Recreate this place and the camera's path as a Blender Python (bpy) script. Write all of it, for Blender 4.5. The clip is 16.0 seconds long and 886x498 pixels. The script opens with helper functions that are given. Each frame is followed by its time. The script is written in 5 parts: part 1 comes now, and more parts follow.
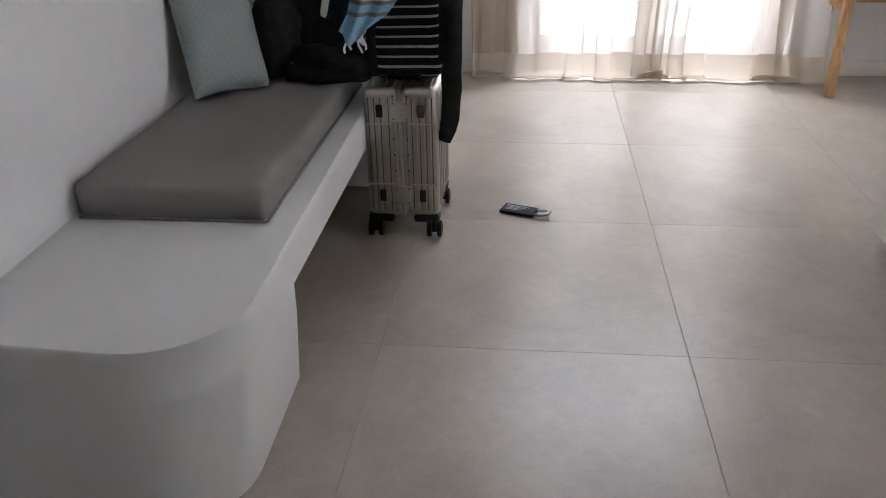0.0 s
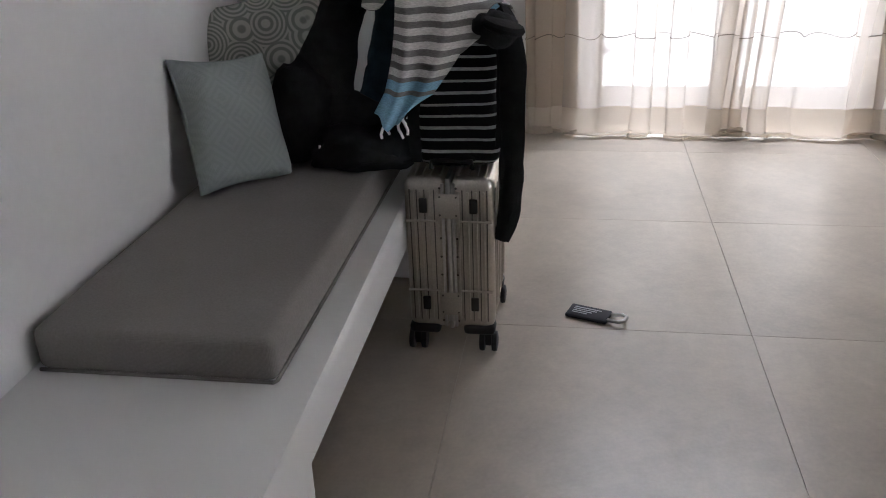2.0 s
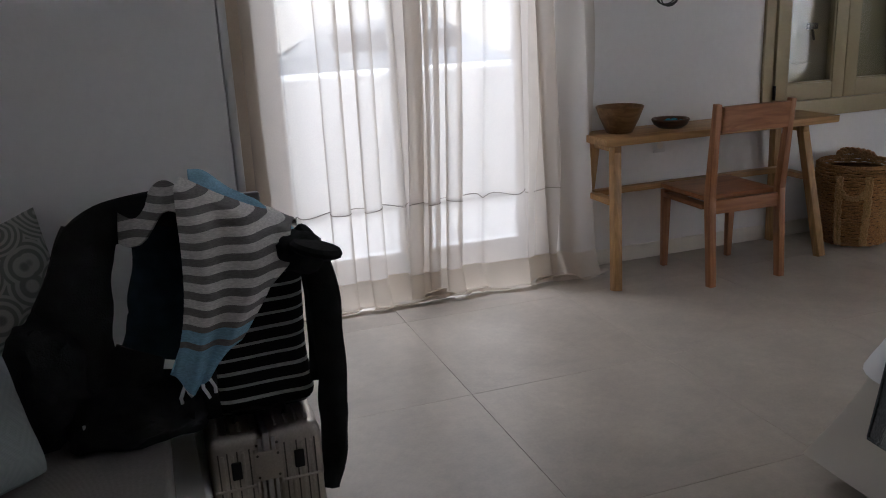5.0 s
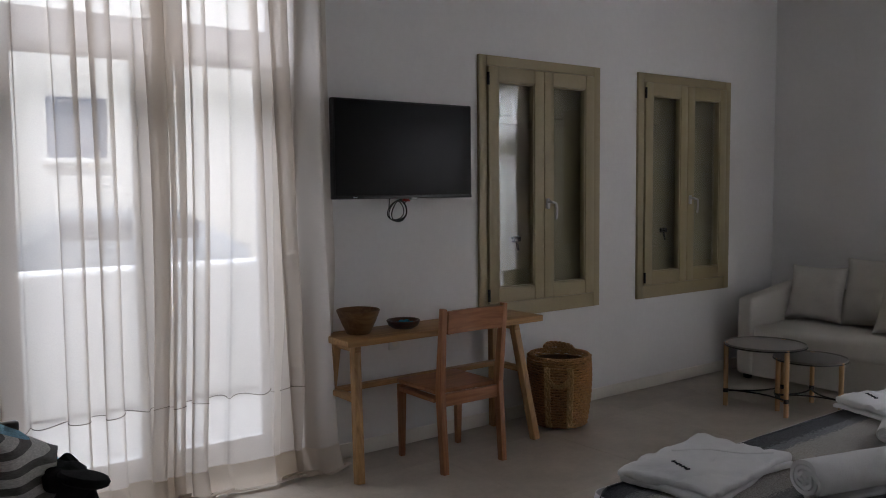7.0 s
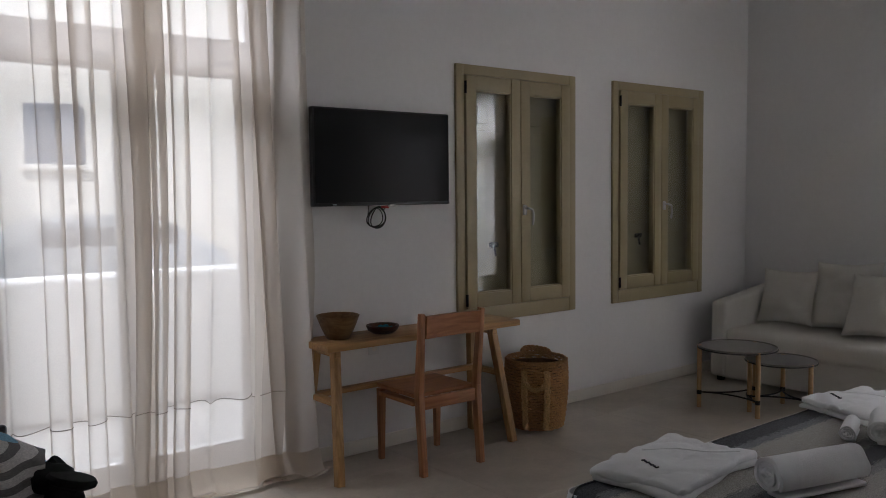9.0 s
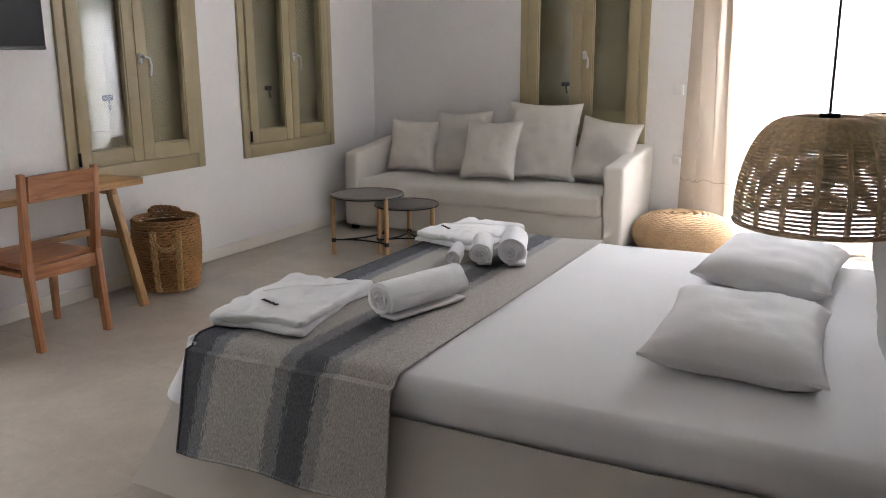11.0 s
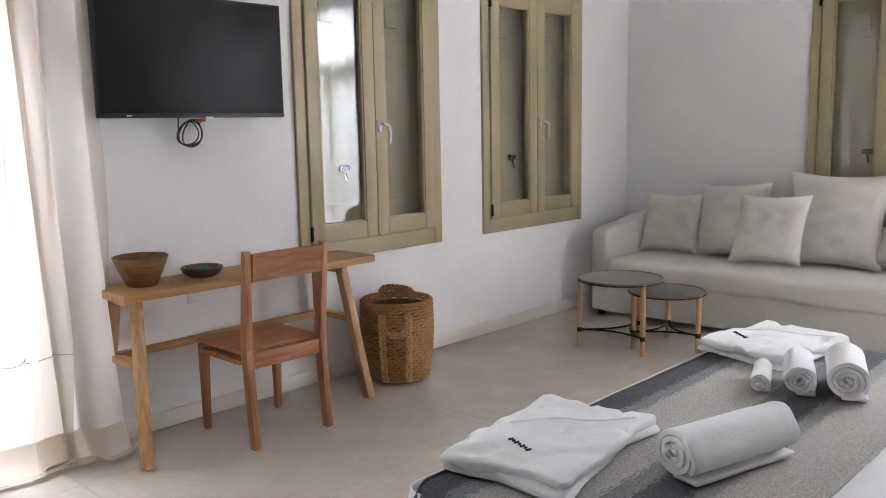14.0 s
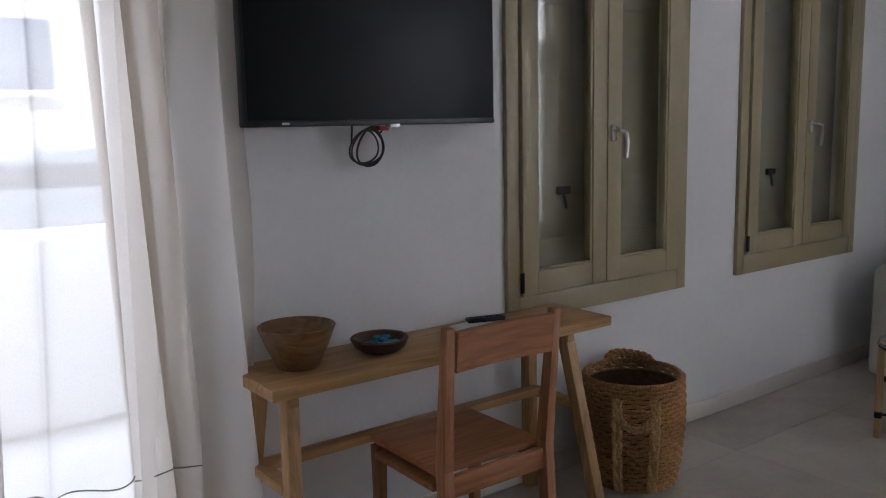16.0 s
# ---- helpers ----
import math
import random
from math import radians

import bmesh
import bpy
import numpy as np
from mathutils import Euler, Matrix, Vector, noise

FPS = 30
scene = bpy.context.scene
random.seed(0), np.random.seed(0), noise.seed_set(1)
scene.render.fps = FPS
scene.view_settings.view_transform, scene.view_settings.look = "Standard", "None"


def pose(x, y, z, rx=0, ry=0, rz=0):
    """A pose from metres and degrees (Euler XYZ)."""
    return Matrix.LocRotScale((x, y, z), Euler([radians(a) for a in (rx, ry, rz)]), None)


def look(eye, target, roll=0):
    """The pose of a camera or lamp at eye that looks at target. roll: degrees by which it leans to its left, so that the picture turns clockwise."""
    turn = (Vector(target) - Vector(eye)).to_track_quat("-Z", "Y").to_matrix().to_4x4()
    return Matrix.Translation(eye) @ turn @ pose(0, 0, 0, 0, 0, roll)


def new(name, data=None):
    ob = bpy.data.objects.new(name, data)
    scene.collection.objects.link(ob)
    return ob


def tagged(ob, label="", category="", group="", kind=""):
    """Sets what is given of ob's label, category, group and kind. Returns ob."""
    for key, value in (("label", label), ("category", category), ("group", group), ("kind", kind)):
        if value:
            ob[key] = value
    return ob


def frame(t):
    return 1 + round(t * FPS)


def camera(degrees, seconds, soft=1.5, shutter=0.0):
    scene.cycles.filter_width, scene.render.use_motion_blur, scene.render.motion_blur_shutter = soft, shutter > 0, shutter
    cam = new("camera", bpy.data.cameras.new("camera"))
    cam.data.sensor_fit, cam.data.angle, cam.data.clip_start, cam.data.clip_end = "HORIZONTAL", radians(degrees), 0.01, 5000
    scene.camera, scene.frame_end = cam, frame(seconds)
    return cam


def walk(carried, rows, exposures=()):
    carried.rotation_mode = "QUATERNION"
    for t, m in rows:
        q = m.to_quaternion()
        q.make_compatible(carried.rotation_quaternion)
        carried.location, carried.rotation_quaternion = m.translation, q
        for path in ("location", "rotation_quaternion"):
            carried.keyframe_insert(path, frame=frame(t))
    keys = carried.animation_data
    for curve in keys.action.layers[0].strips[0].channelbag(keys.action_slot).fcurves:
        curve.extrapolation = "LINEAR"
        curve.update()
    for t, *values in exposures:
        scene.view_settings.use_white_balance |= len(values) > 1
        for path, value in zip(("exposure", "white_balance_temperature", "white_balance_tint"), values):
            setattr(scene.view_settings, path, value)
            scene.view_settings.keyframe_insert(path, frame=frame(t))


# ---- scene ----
cam = camera(55.7, 16.0, 1.0)
PATH = [
    (0, (0.313, 0.093, 1.271), (0.118, 1.871, 0.376), -1.1),
    (0.5, (0.299, 0.167, 1.241), (0.072, 1.949, 0.362), -0.6),
    (1, (0.221, 0.343, 1.264), (-0.02, 2.138, 0.416), 0.2),
    (1.5, (0.177, 0.492, 1.279), (-0.054, 2.285, 0.423), -0.0),
    (2, (0.216, 0.641, 1.297), (-0.079, 2.43, 0.453), -2.1),
    (2.5, (0.273, 0.755, 1.306), (-0.081, 2.571, 0.547), -2.3),
    (3, (0.209, 0.809, 1.317), (0.296, 2.701, 0.676), -1.7),
    (5.5, (-0.35, 1.021, 1.441), (0.454, 2.788, 0.959), -2.1),
    (6, (-0.419, 0.954, 1.501), (0.671, 2.595, 1.154), -1.0),
    (6.5, (-0.433, 0.883, 1.537), (0.769, 2.471, 1.352), -0.5),
    (7, (-0.415, 0.785, 1.554), (0.794, 2.372, 1.409), -0.5),
    (7.5, (-0.407, 0.754, 1.571), (0.8, 2.341, 1.425), -0.6),
    (8, (-0.448, 0.729, 1.576), (0.755, 2.321, 1.436), -0.6),
    (8.5, (-0.452, 0.719, 1.565), (0.754, 2.31, 1.446), -0.7),
    (9, (-0.457, 0.711, 1.567), (0.789, 2.269, 1.433), -0.6),
    (9.5, (-0.42, 0.704, 1.539), (0.979, 2.122, 1.358), -0.1),
    (10, (-0.354, 0.647, 1.506), (1.238, 1.829, 1.241), 0.8),
    (12.3, (-0.313, 0.672, 1.446), (1.443, 1.476, 0.924), -1.0),
    (12.5, (-0.307, 0.68, 1.457), (1.42, 1.606, 1.057), -1.6),
    (13, (-0.201, 0.816, 1.449), (1.474, 1.858, 1.124), -2.4),
    (13.5, (0.044, 0.984, 1.432), (1.59, 2.217, 1.131), -1.3),
    (14, (0.242, 1.206, 1.431), (1.679, 2.567, 1.143), -1.1),
    (14.5, (0.43, 1.481, 1.466), (1.846, 2.866, 1.196), -0.9),
    (15, (0.684, 1.808, 1.477), (2.063, 3.236, 1.231), -1.0),
    (15.5, (0.773, 2.173, 1.463), (2.035, 3.709, 1.239), -1.2),
    (16, (0.852, 2.426, 1.493), (2.035, 4.012, 1.2), -1.2),
]

EXPOSURES = [(t, s + 0.75, k, 10) for t, s, k in (
    (0.0, 1.26, 5750), (0.6, 1.28, 5800), (1.0, 0.80, 5850), (1.6, 0.90, 5850), (2.2, 1.0, 5700), (2.6, 1.05, 5600), (3.2, 0.58, 5650),
    (5.3, -0.17, 5700), (6.5, -0.50, 5750), (9.3, -0.50, 5900), (10.1, 1.05, 6000), (12.3, 0.88, 5800), (13.0, 1.08, 5700), (13.6, 1.53, 5750),
    (14.2, 1.13, 5750), (14.6, 0.62, 5600), (15.1, 1.62, 5700), (15.5, 0.50, 5600), (16.0, 0.06, 5450))]
walk(cam, [(t, look(eye, target, roll)) for t, eye, target, roll in PATH], EXPOSURES)

# ---- light ----
world = bpy.data.worlds.new("sky")
scene.world = world
world.use_nodes = True
_n = world.node_tree.nodes
_sky = _n.new("ShaderNodeTexSky")
_sky.sky_type = "NISHITA"
_sky.sun_disc = False
_sky.sun_elevation, _sky.sun_rotation = radians(52), radians(215)
_sky.dust_density = 4.0
world.node_tree.links.new(_sky.outputs[0], _n["Background"].inputs[0])
_n["Background"].inputs[1].default_value = 0.15


def sun_lamp():
    d = bpy.data.lights.new("sun", "SUN")
    d.energy, d.angle, d.color = 5.0, radians(2), (1.0, 0.97, 0.93)
    ob = new("sun", d)
    ob.matrix_world = look((-8, -10, 15), (0, 0, 0))


def window_lamp(name, eye, target, w, h, power, color=(0.98, 0.955, 1.0)):
    d = bpy.data.lights.new(name, "AREA")
    d.shape, d.size, d.size_y, d.energy, d.color = "RECTANGLE", w, h, power, color
    ob = new(name, d)
    ob.matrix_world = look(eye, target)
    return ob


sun_lamp()
EAST_POWER, NORTH_POWER = 1750.0, 520.0
window_lamp("daylight_east", (8.3, 1.1, 4.25), (5.0, 1.1, 0.9), 2.6, 1.4, EAST_POWER)
window_lamp("daylight_north", (0.97, 7.4, 5.3), (0.97, 4.9, 1.2), 3.6, 1.8, NORTH_POWER, (0.95, 0.945, 1.0))


# ---- materials ----
def mat(name, color, rough=0.6, metal=0.0, grain=(), bump=(), spec=None, per_object=0.0):
    """grain: rows of (scale, strength, detail) that vary the value; bump: rows of (scale, strength)."""
    m = bpy.data.materials.new(name)
    m.use_nodes = True
    nt = m.node_tree
    b = nt.nodes["Principled BSDF"]
    b.inputs["Roughness"].default_value = rough
    b.inputs["Metallic"].default_value = metal
    if spec is not None:
        b.inputs["Specular IOR Level"].default_value = spec
    co = nt.nodes.new("ShaderNodeTexCoord").outputs["Object"]
    rgb = nt.nodes.new("ShaderNodeRGB")
    rgb.outputs[0].default_value = (*color, 1)
    out = rgb.outputs[0]
    for sc, st, det in grain:
        t = nt.nodes.new("ShaderNodeTexNoise")
        t.inputs["Scale"].default_value, t.inputs["Detail"].default_value = sc, det
        nt.links.new(co, t.inputs["Vector"])
        r = nt.nodes.new("ShaderNodeMapRange")
        r.inputs["From Min"].default_value, r.inputs["From Max"].default_value = 0.3, 0.7
        r.inputs["To Min"].default_value, r.inputs["To Max"].default_value = 1 - st, 1 + st
        nt.links.new(t.outputs[0], r.inputs["Value"])
        mx = nt.nodes.new("ShaderNodeVectorMath")
        mx.operation = "SCALE"
        nt.links.new(out, mx.inputs[0])
        nt.links.new(r.outputs[0], mx.inputs["Scale"])
        out = mx.outputs[0]
    if per_object:
        oi = nt.nodes.new("ShaderNodeObjectInfo")
        r = nt.nodes.new("ShaderNodeMapRange")
        r.inputs["To Min"].default_value, r.inputs["To Max"].default_value = 1 - per_object, 1 + per_object
        nt.links.new(oi.outputs["Random"], r.inputs["Value"])
        mx = nt.nodes.new("ShaderNodeVectorMath")
        mx.operation = "SCALE"
        nt.links.new(out, mx.inputs[0])
        nt.links.new(r.outputs[0], mx.inputs["Scale"])
        out = mx.outputs[0]
    nt.links.new(out, b.inputs["Base Color"])
    last = None
    for sc, st in bump:
        t = nt.nodes.new("ShaderNodeTexNoise")
        t.inputs["Scale"].default_value, t.inputs["Detail"].default_value = sc, 4
        nt.links.new(co, t.inputs["Vector"])
        bp = nt.nodes.new("ShaderNodeBump")
        bp.inputs["Strength"].default_value, bp.inputs["Distance"].default_value = st, 0.01
        nt.links.new(t.outputs[0], bp.inputs["Height"])
        if last:
            nt.links.new(last, bp.inputs["Normal"])
        last = bp.outputs[0]
    if last:
        nt.links.new(last, b.inputs["Normal"])
    return m


def ramp_node(nt, src, stops, constant=False):
    r = nt.nodes.new("ShaderNodeValToRGB")
    e = r.color_ramp.elements
    r.color_ramp.interpolation = "CONSTANT" if constant else "LINEAR"
    while len(e) < len(stops):
        e.new(0.5)
    for el, (p, c) in zip(e, stops):
        el.position, el.color = p, (*c, 1)
    nt.links.new(src, r.inputs[0])
    return r.outputs[0]


def weave(m, scale=500.0, strength=0.25):
    """A woven relief on top of a material."""
    nt = m.node_tree
    b = nt.nodes["Principled BSDF"]
    co = nt.nodes.new("ShaderNodeTexCoord").outputs["Object"]
    h = []
    for d in ("X", "Y", "Z"):
        w = nt.nodes.new("ShaderNodeTexWave")
        w.bands_direction = d
        w.inputs["Scale"].default_value, w.inputs["Distortion"].default_value = scale / 6.28, 1.5
        nt.links.new(co, w.inputs["Vector"])
        h.append(w.outputs["Fac"])
    a = nt.nodes.new("ShaderNodeMath")
    nt.links.new(h[0], a.inputs[0])
    nt.links.new(h[1], a.inputs[1])
    a2 = nt.nodes.new("ShaderNodeMath")
    nt.links.new(a.outputs[0], a2.inputs[0])
    nt.links.new(h[2], a2.inputs[1])
    bp = nt.nodes.new("ShaderNodeBump")
    bp.inputs["Strength"].default_value, bp.inputs["Distance"].default_value = strength, 0.002
    nt.links.new(a2.outputs[0], bp.inputs["Height"])
    if b.inputs["Normal"].links:
        nt.links.new(b.inputs["Normal"].links[0].from_socket, bp.inputs["Normal"])
    nt.links.new(bp.outputs[0], b.inputs["Normal"])
    return m


def wood(name, light, dark, axis="X", rough=0.45):
    m = mat(name, light, rough)
    nt = m.node_tree
    b = nt.nodes["Principled BSDF"]
    co = nt.nodes.new("ShaderNodeTexCoord").outputs["Object"]
    mp = nt.nodes.new("ShaderNodeMapping")
    mp.inputs["Scale"].default_value = {"X": (1.5, 22, 22), "Y": (22, 1.5, 22), "Z": (22, 22, 1.5)}[axis]
    nt.links.new(co, mp.inputs[0])
    t = nt.nodes.new("ShaderNodeTexNoise")
    t.inputs["Scale"].default_value, t.inputs["Detail"].default_value, t.inputs["Distortion"].default_value = 1.6, 8, 1.2
    nt.links.new(mp.outputs[0], t.inputs["Vector"])
    mid = tuple((a + c) / 2 for a, c in zip(light, dark))
    out = ramp_node(nt, t.outputs[0], [(0.3, dark), (0.5, mid), (0.7, light)])
    nt.links.new(out, b.inputs["Base Color"])
    bp = nt.nodes.new("ShaderNodeBump")
    bp.inputs["Strength"].default_value, bp.inputs["Distance"].default_value = 0.15, 0.003
    nt.links.new(t.outputs[0], bp.inputs["Height"])
    nt.links.new(bp.outputs[0], b.inputs["Normal"])
    return m


def banded(name, axis, lo, hi, stops, scale=260.0, uneven=0.18, jitter=0.0):
    """Woven bands across one axis, between lo and hi metres, broken up by thread noise."""
    m = mat(name, (0.5, 0.5, 0.5), 0.95, spec=0.1)
    nt = m.node_tree
    b = nt.nodes["Principled BSDF"]
    co = nt.nodes.new("ShaderNodeTexCoord").outputs["Object"]
    sep = nt.nodes.new("ShaderNodeSeparateXYZ")
    nt.links.new(co, sep.inputs[0])
    r = nt.nodes.new("ShaderNodeMapRange")
    r.inputs["From Min"].default_value, r.inputs["From Max"].default_value = lo, hi
    nt.links.new(sep.outputs[axis], r.inputs["Value"])
    wob = nt.nodes.new("ShaderNodeTexNoise")
    wm = nt.nodes.new("ShaderNodeMapping")
    ws = [50.0, 50.0, 50.0]
    ws["XYZ".index(axis)] = 240.0
    wm.inputs["Scale"].default_value = ws
    nt.links.new(co, wm.inputs[0])
    nt.links.new(wm.outputs[0], wob.inputs["Vector"])
    wob.inputs["Scale"].default_value = 1.0
    sh = nt.nodes.new("ShaderNodeMath")
    sh.operation = "MULTIPLY_ADD"
    sh.inputs[1].default_value = jitter
    nt.links.new(wob.outputs[0], sh.inputs[0])
    off = nt.nodes.new("ShaderNodeMath")
    off.inputs[1].default_value = -jitter / 2
    nt.links.new(r.outputs[0], off.inputs[0])
    nt.links.new(off.outputs[0], sh.inputs[2])
    out = ramp_node(nt, sh.outputs[0], stops, True)
    mp = nt.nodes.new("ShaderNodeMapping")
    sc = [scale * 0.35] * 3
    sc["XYZ".index(axis)] = scale * 1.6
    mp.inputs["Scale"].default_value = sc
    nt.links.new(co, mp.inputs[0])
    t = nt.nodes.new("ShaderNodeTexNoise")
    t.inputs["Scale"].default_value, t.inputs["Detail"].default_value = 1.0, 2
    nt.links.new(mp.outputs[0], t.inputs["Vector"])
    r2 = nt.nodes.new("ShaderNodeMapRange")
    r2.inputs["From Min"].default_value, r2.inputs["From Max"].default_value = 0.3, 0.7
    r2.inputs["To Min"].default_value, r2.inputs["To Max"].default_value = 1 - uneven, 1 + uneven
    nt.links.new(t.outputs[0], r2.inputs["Value"])
    mx = nt.nodes.new("ShaderNodeVectorMath")
    mx.operation = "SCALE"
    nt.links.new(out, mx.inputs[0])
    nt.links.new(r2.outputs[0], mx.inputs["Scale"])
    nt.links.new(mx.outputs[0], b.inputs["Base Color"])
    bp = nt.nodes.new("ShaderNodeBump")
    bp.inputs["Strength"].default_value, bp.inputs["Distance"].default_value = 0.4, 0.002
    nt.links.new(t.outputs[0], bp.inputs["Height"])
    nt.links.new(bp.outputs[0], b.inputs["Normal"])
    return m


def sheer(name, color, clear, through_light):
    """Thin cloth: some light scatters through it, and a little passes between the threads."""
    m = bpy.data.materials.new(name)
    m.use_nodes = True
    nt = m.node_tree
    nt.nodes.remove(nt.nodes["Principled BSDF"])
    co = nt.nodes.new("ShaderNodeTexCoord").outputs["Object"]
    t = nt.nodes.new("ShaderNodeTexNoise")
    t.inputs["Scale"].default_value, t.inputs["Detail"].default_value = 220, 3
    nt.links.new(co, t.inputs["Vector"])
    col = ramp_node(nt, t.outputs[0], [(0.3, tuple(c * 0.9 for c in color)), (0.7, color)])
    d, tl, tr = (nt.nodes.new("ShaderNodeBsdf" + k) for k in ("Diffuse", "Translucent", "Transparent"))
    nt.links.new(col, d.inputs[0])
    nt.links.new(col, tl.inputs[0])
    tr.inputs[0].default_value = (1, 0.98, 0.95, 1)
    bp = nt.nodes.new("ShaderNodeBump")
    bp.inputs["Strength"].default_value, bp.inputs["Distance"].default_value = 0.3, 0.002
    nt.links.new(t.outputs[0], bp.inputs["Height"])
    nt.links.new(bp.outputs[0], d.inputs["Normal"])
    a, b2 = nt.nodes.new("ShaderNodeMixShader"), nt.nodes.new("ShaderNodeMixShader")
    a.inputs[0].default_value = through_light
    nt.links.new(d.outputs[0], a.inputs[1])
    nt.links.new(tl.outputs[0], a.inputs[2])
    r = nt.nodes.new("ShaderNodeMapRange")
    r.inputs["From Min"].default_value, r.inputs["From Max"].default_value = 0.35, 0.65
    r.inputs["To Min"].default_value, r.inputs["To Max"].default_value = clear * 0.85, clear * 1.15
    nt.links.new(t.outputs[0], r.inputs["Value"])
    nt.links.new(r.outputs[0], b2.inputs[0])
    nt.links.new(a.outputs[0], b2.inputs[1])
    nt.links.new(tr.outputs[0], b2.inputs[2])
    nt.links.new(b2.outputs[0], nt.nodes["Material Output"].inputs[0])
    return m


def clear_glass(name, tint=(0.96, 0.97, 0.96)):
    m = bpy.data.materials.new(name)
    m.use_nodes = True
    nt = m.node_tree
    nt.nodes.remove(nt.nodes["Principled BSDF"])
    tr, gl = nt.nodes.new("ShaderNodeBsdfTransparent"), nt.nodes.new("ShaderNodeBsdfGlossy")
    tr.inputs[0].default_value = (*tint, 1)
    gl.inputs["Roughness"].default_value = 0.01
    lw = nt.nodes.new("ShaderNodeLayerWeight")
    lw.inputs[0].default_value = 0.5
    pw = nt.nodes.new("ShaderNodeMath")
    pw.operation = "POWER"
    pw.inputs[1].default_value = 4.0
    nt.links.new(lw.outputs["Facing"], pw.inputs[0])
    ma = nt.nodes.new("ShaderNodeMath")
    ma.operation = "MULTIPLY_ADD"
    ma.inputs[1].default_value, ma.inputs[2].default_value = 0.9, 0.035
    nt.links.new(pw.outputs[0], ma.inputs[0])
    mx = nt.nodes.new("ShaderNodeMixShader")
    nt.links.new(ma.outputs[0], mx.inputs[0])
    nt.links.new(tr.outputs[0], mx.inputs[1])
    nt.links.new(gl.outputs[0], mx.inputs[2])
    nt.links.new(mx.outputs[0], nt.nodes["Material Output"].inputs[0])
    return m


PLASTER = mat("plaster", (0.83, 0.822, 0.81), 0.85, grain=[(1.2, 0.02, 3), (30, 0.012, 3)], bump=[(2.2, 0.22), (9, 0.10), (90, 0.10)], spec=0.25)
BENCH = mat("bench_plaster", (0.78, 0.775, 0.76), 0.6, grain=[(2.5, 0.025, 4)], bump=[(5, 0.12), (60, 0.05)], spec=0.35)
SKIRT = mat("baseboard_paint", (0.80, 0.765, 0.69), 0.5, grain=[(4, 0.03, 3)])
TILE = mat("floor_tile", (0.475, 0.42, 0.35), 0.30, grain=[(1.1, 0.12, 5), (5, 0.09, 6), (22, 0.05, 4), (90, 0.04, 3)], bump=[(6, 0.05), (45, 0.035)], per_object=0.03)
GROUT = mat("grout", (0.35, 0.32, 0.275), 0.9, grain=[(60, 0.1, 3)])
OLIVE = mat("olive_paint", (0.385, 0.322, 0.19), 0.42, grain=[(3, 0.04, 3), (60, 0.03, 3)], bump=[(40, 0.05)])
SHUTTER = mat("shutter_paint", (0.33, 0.295, 0.19), 0.6, grain=[(5, 0.06, 3)])
GLASS = clear_glass("glass")
STEEL = mat("satin_steel", (0.62, 0.61, 0.6), 0.3, 1.0, grain=[(90, 0.04, 2)])
IRON = mat("black_iron", (0.02, 0.02, 0.02), 0.5, 0.6, grain=[(60, 0.2, 2)])
RUBBER = mat("black_rubber", (0.018, 0.018, 0.019), 0.55, grain=[(80, 0.2, 2)])
SHEER = sheer("sheer_linen", (0.70, 0.635, 0.56), 0.31, 0.45)
HEM = sheer("pooled_linen", (0.76, 0.685, 0.59), 0.10, 0.5)
WHITESHEER = sheer("white_sheer_linen", (0.84, 0.82, 0.79), 0.26, 0.62)
DRAPE = sheer("heavy_linen", (0.58, 0.495, 0.395), 0.03, 0.28)
# The sheers' linen again, light from the left put into a paler colour.
LITLINEN = sheer("lit_linen", (0.80, 0.745, 0.68), 0.14, 0.55)
SEAM = mat("stitching", (0.22, 0.19, 0.16), 0.9)
OAK = wood("oak", (0.54, 0.32, 0.125), (0.33, 0.175, 0.062))
OAK_V = wood("oak_upright", (0.54, 0.32, 0.125), (0.31, 0.165, 0.06), "Z")
CHERRY = wood("chair_wood", (0.44, 0.19, 0.075), (0.25, 0.095, 0.035))
CHERRY_V = wood("chair_wood_upright", (0.46, 0.21, 0.085), (0.26, 0.10, 0.04), "Z")
PINE = wood("pine_leg", (0.56, 0.36, 0.18), (0.40, 0.23, 0.10), "Z")
BOWLWOOD = wood("bowl_wood", (0.30, 0.17, 0.07), (0.17, 0.085, 0.03), "X")
DARKWOOD = wood("dark_bowl_wood", (0.13, 0.065, 0.035), (0.05, 0.028, 0.018), "X")
ROPE = mat("seagrass_rope", (0.42, 0.215, 0.085), 0.85, grain=[(6, 0.15, 3), (120, 0.35, 3)], bump=[(160, 0.7)])
JUTE = mat("jute_rope", (0.52, 0.36, 0.20), 0.9, grain=[(8, 0.12, 3), (140, 0.3, 3)], bump=[(180, 0.7)])
RATTAN = mat("rattan", (0.70, 0.51, 0.30), 0.6, grain=[(10, 0.15, 3), (100, 0.2, 3)], bump=[(150, 0.4)])
SOFA = weave(mat("sofa_linen", (0.69, 0.665, 0.61), 0.95, grain=[(3, 0.03, 3), (150, 0.06, 2)], bump=[(5, 0.5), (14, 0.3), (40, 0.12)], spec=0.1), 900, 0.3)
GREYCUSHION = weave(mat("bench_cushion_cotton", (0.275, 0.258, 0.238), 0.95, grain=[(4, 0.04, 3), (200, 0.07, 2)], bump=[(8, 0.15)], spec=0.1), 900, 0.3)
SHEET = mat("bed_linen", (0.80, 0.795, 0.79), 0.9, grain=[(4, 0.015, 3)], bump=[(4, 0.25), (14, 0.12)], spec=0.15)
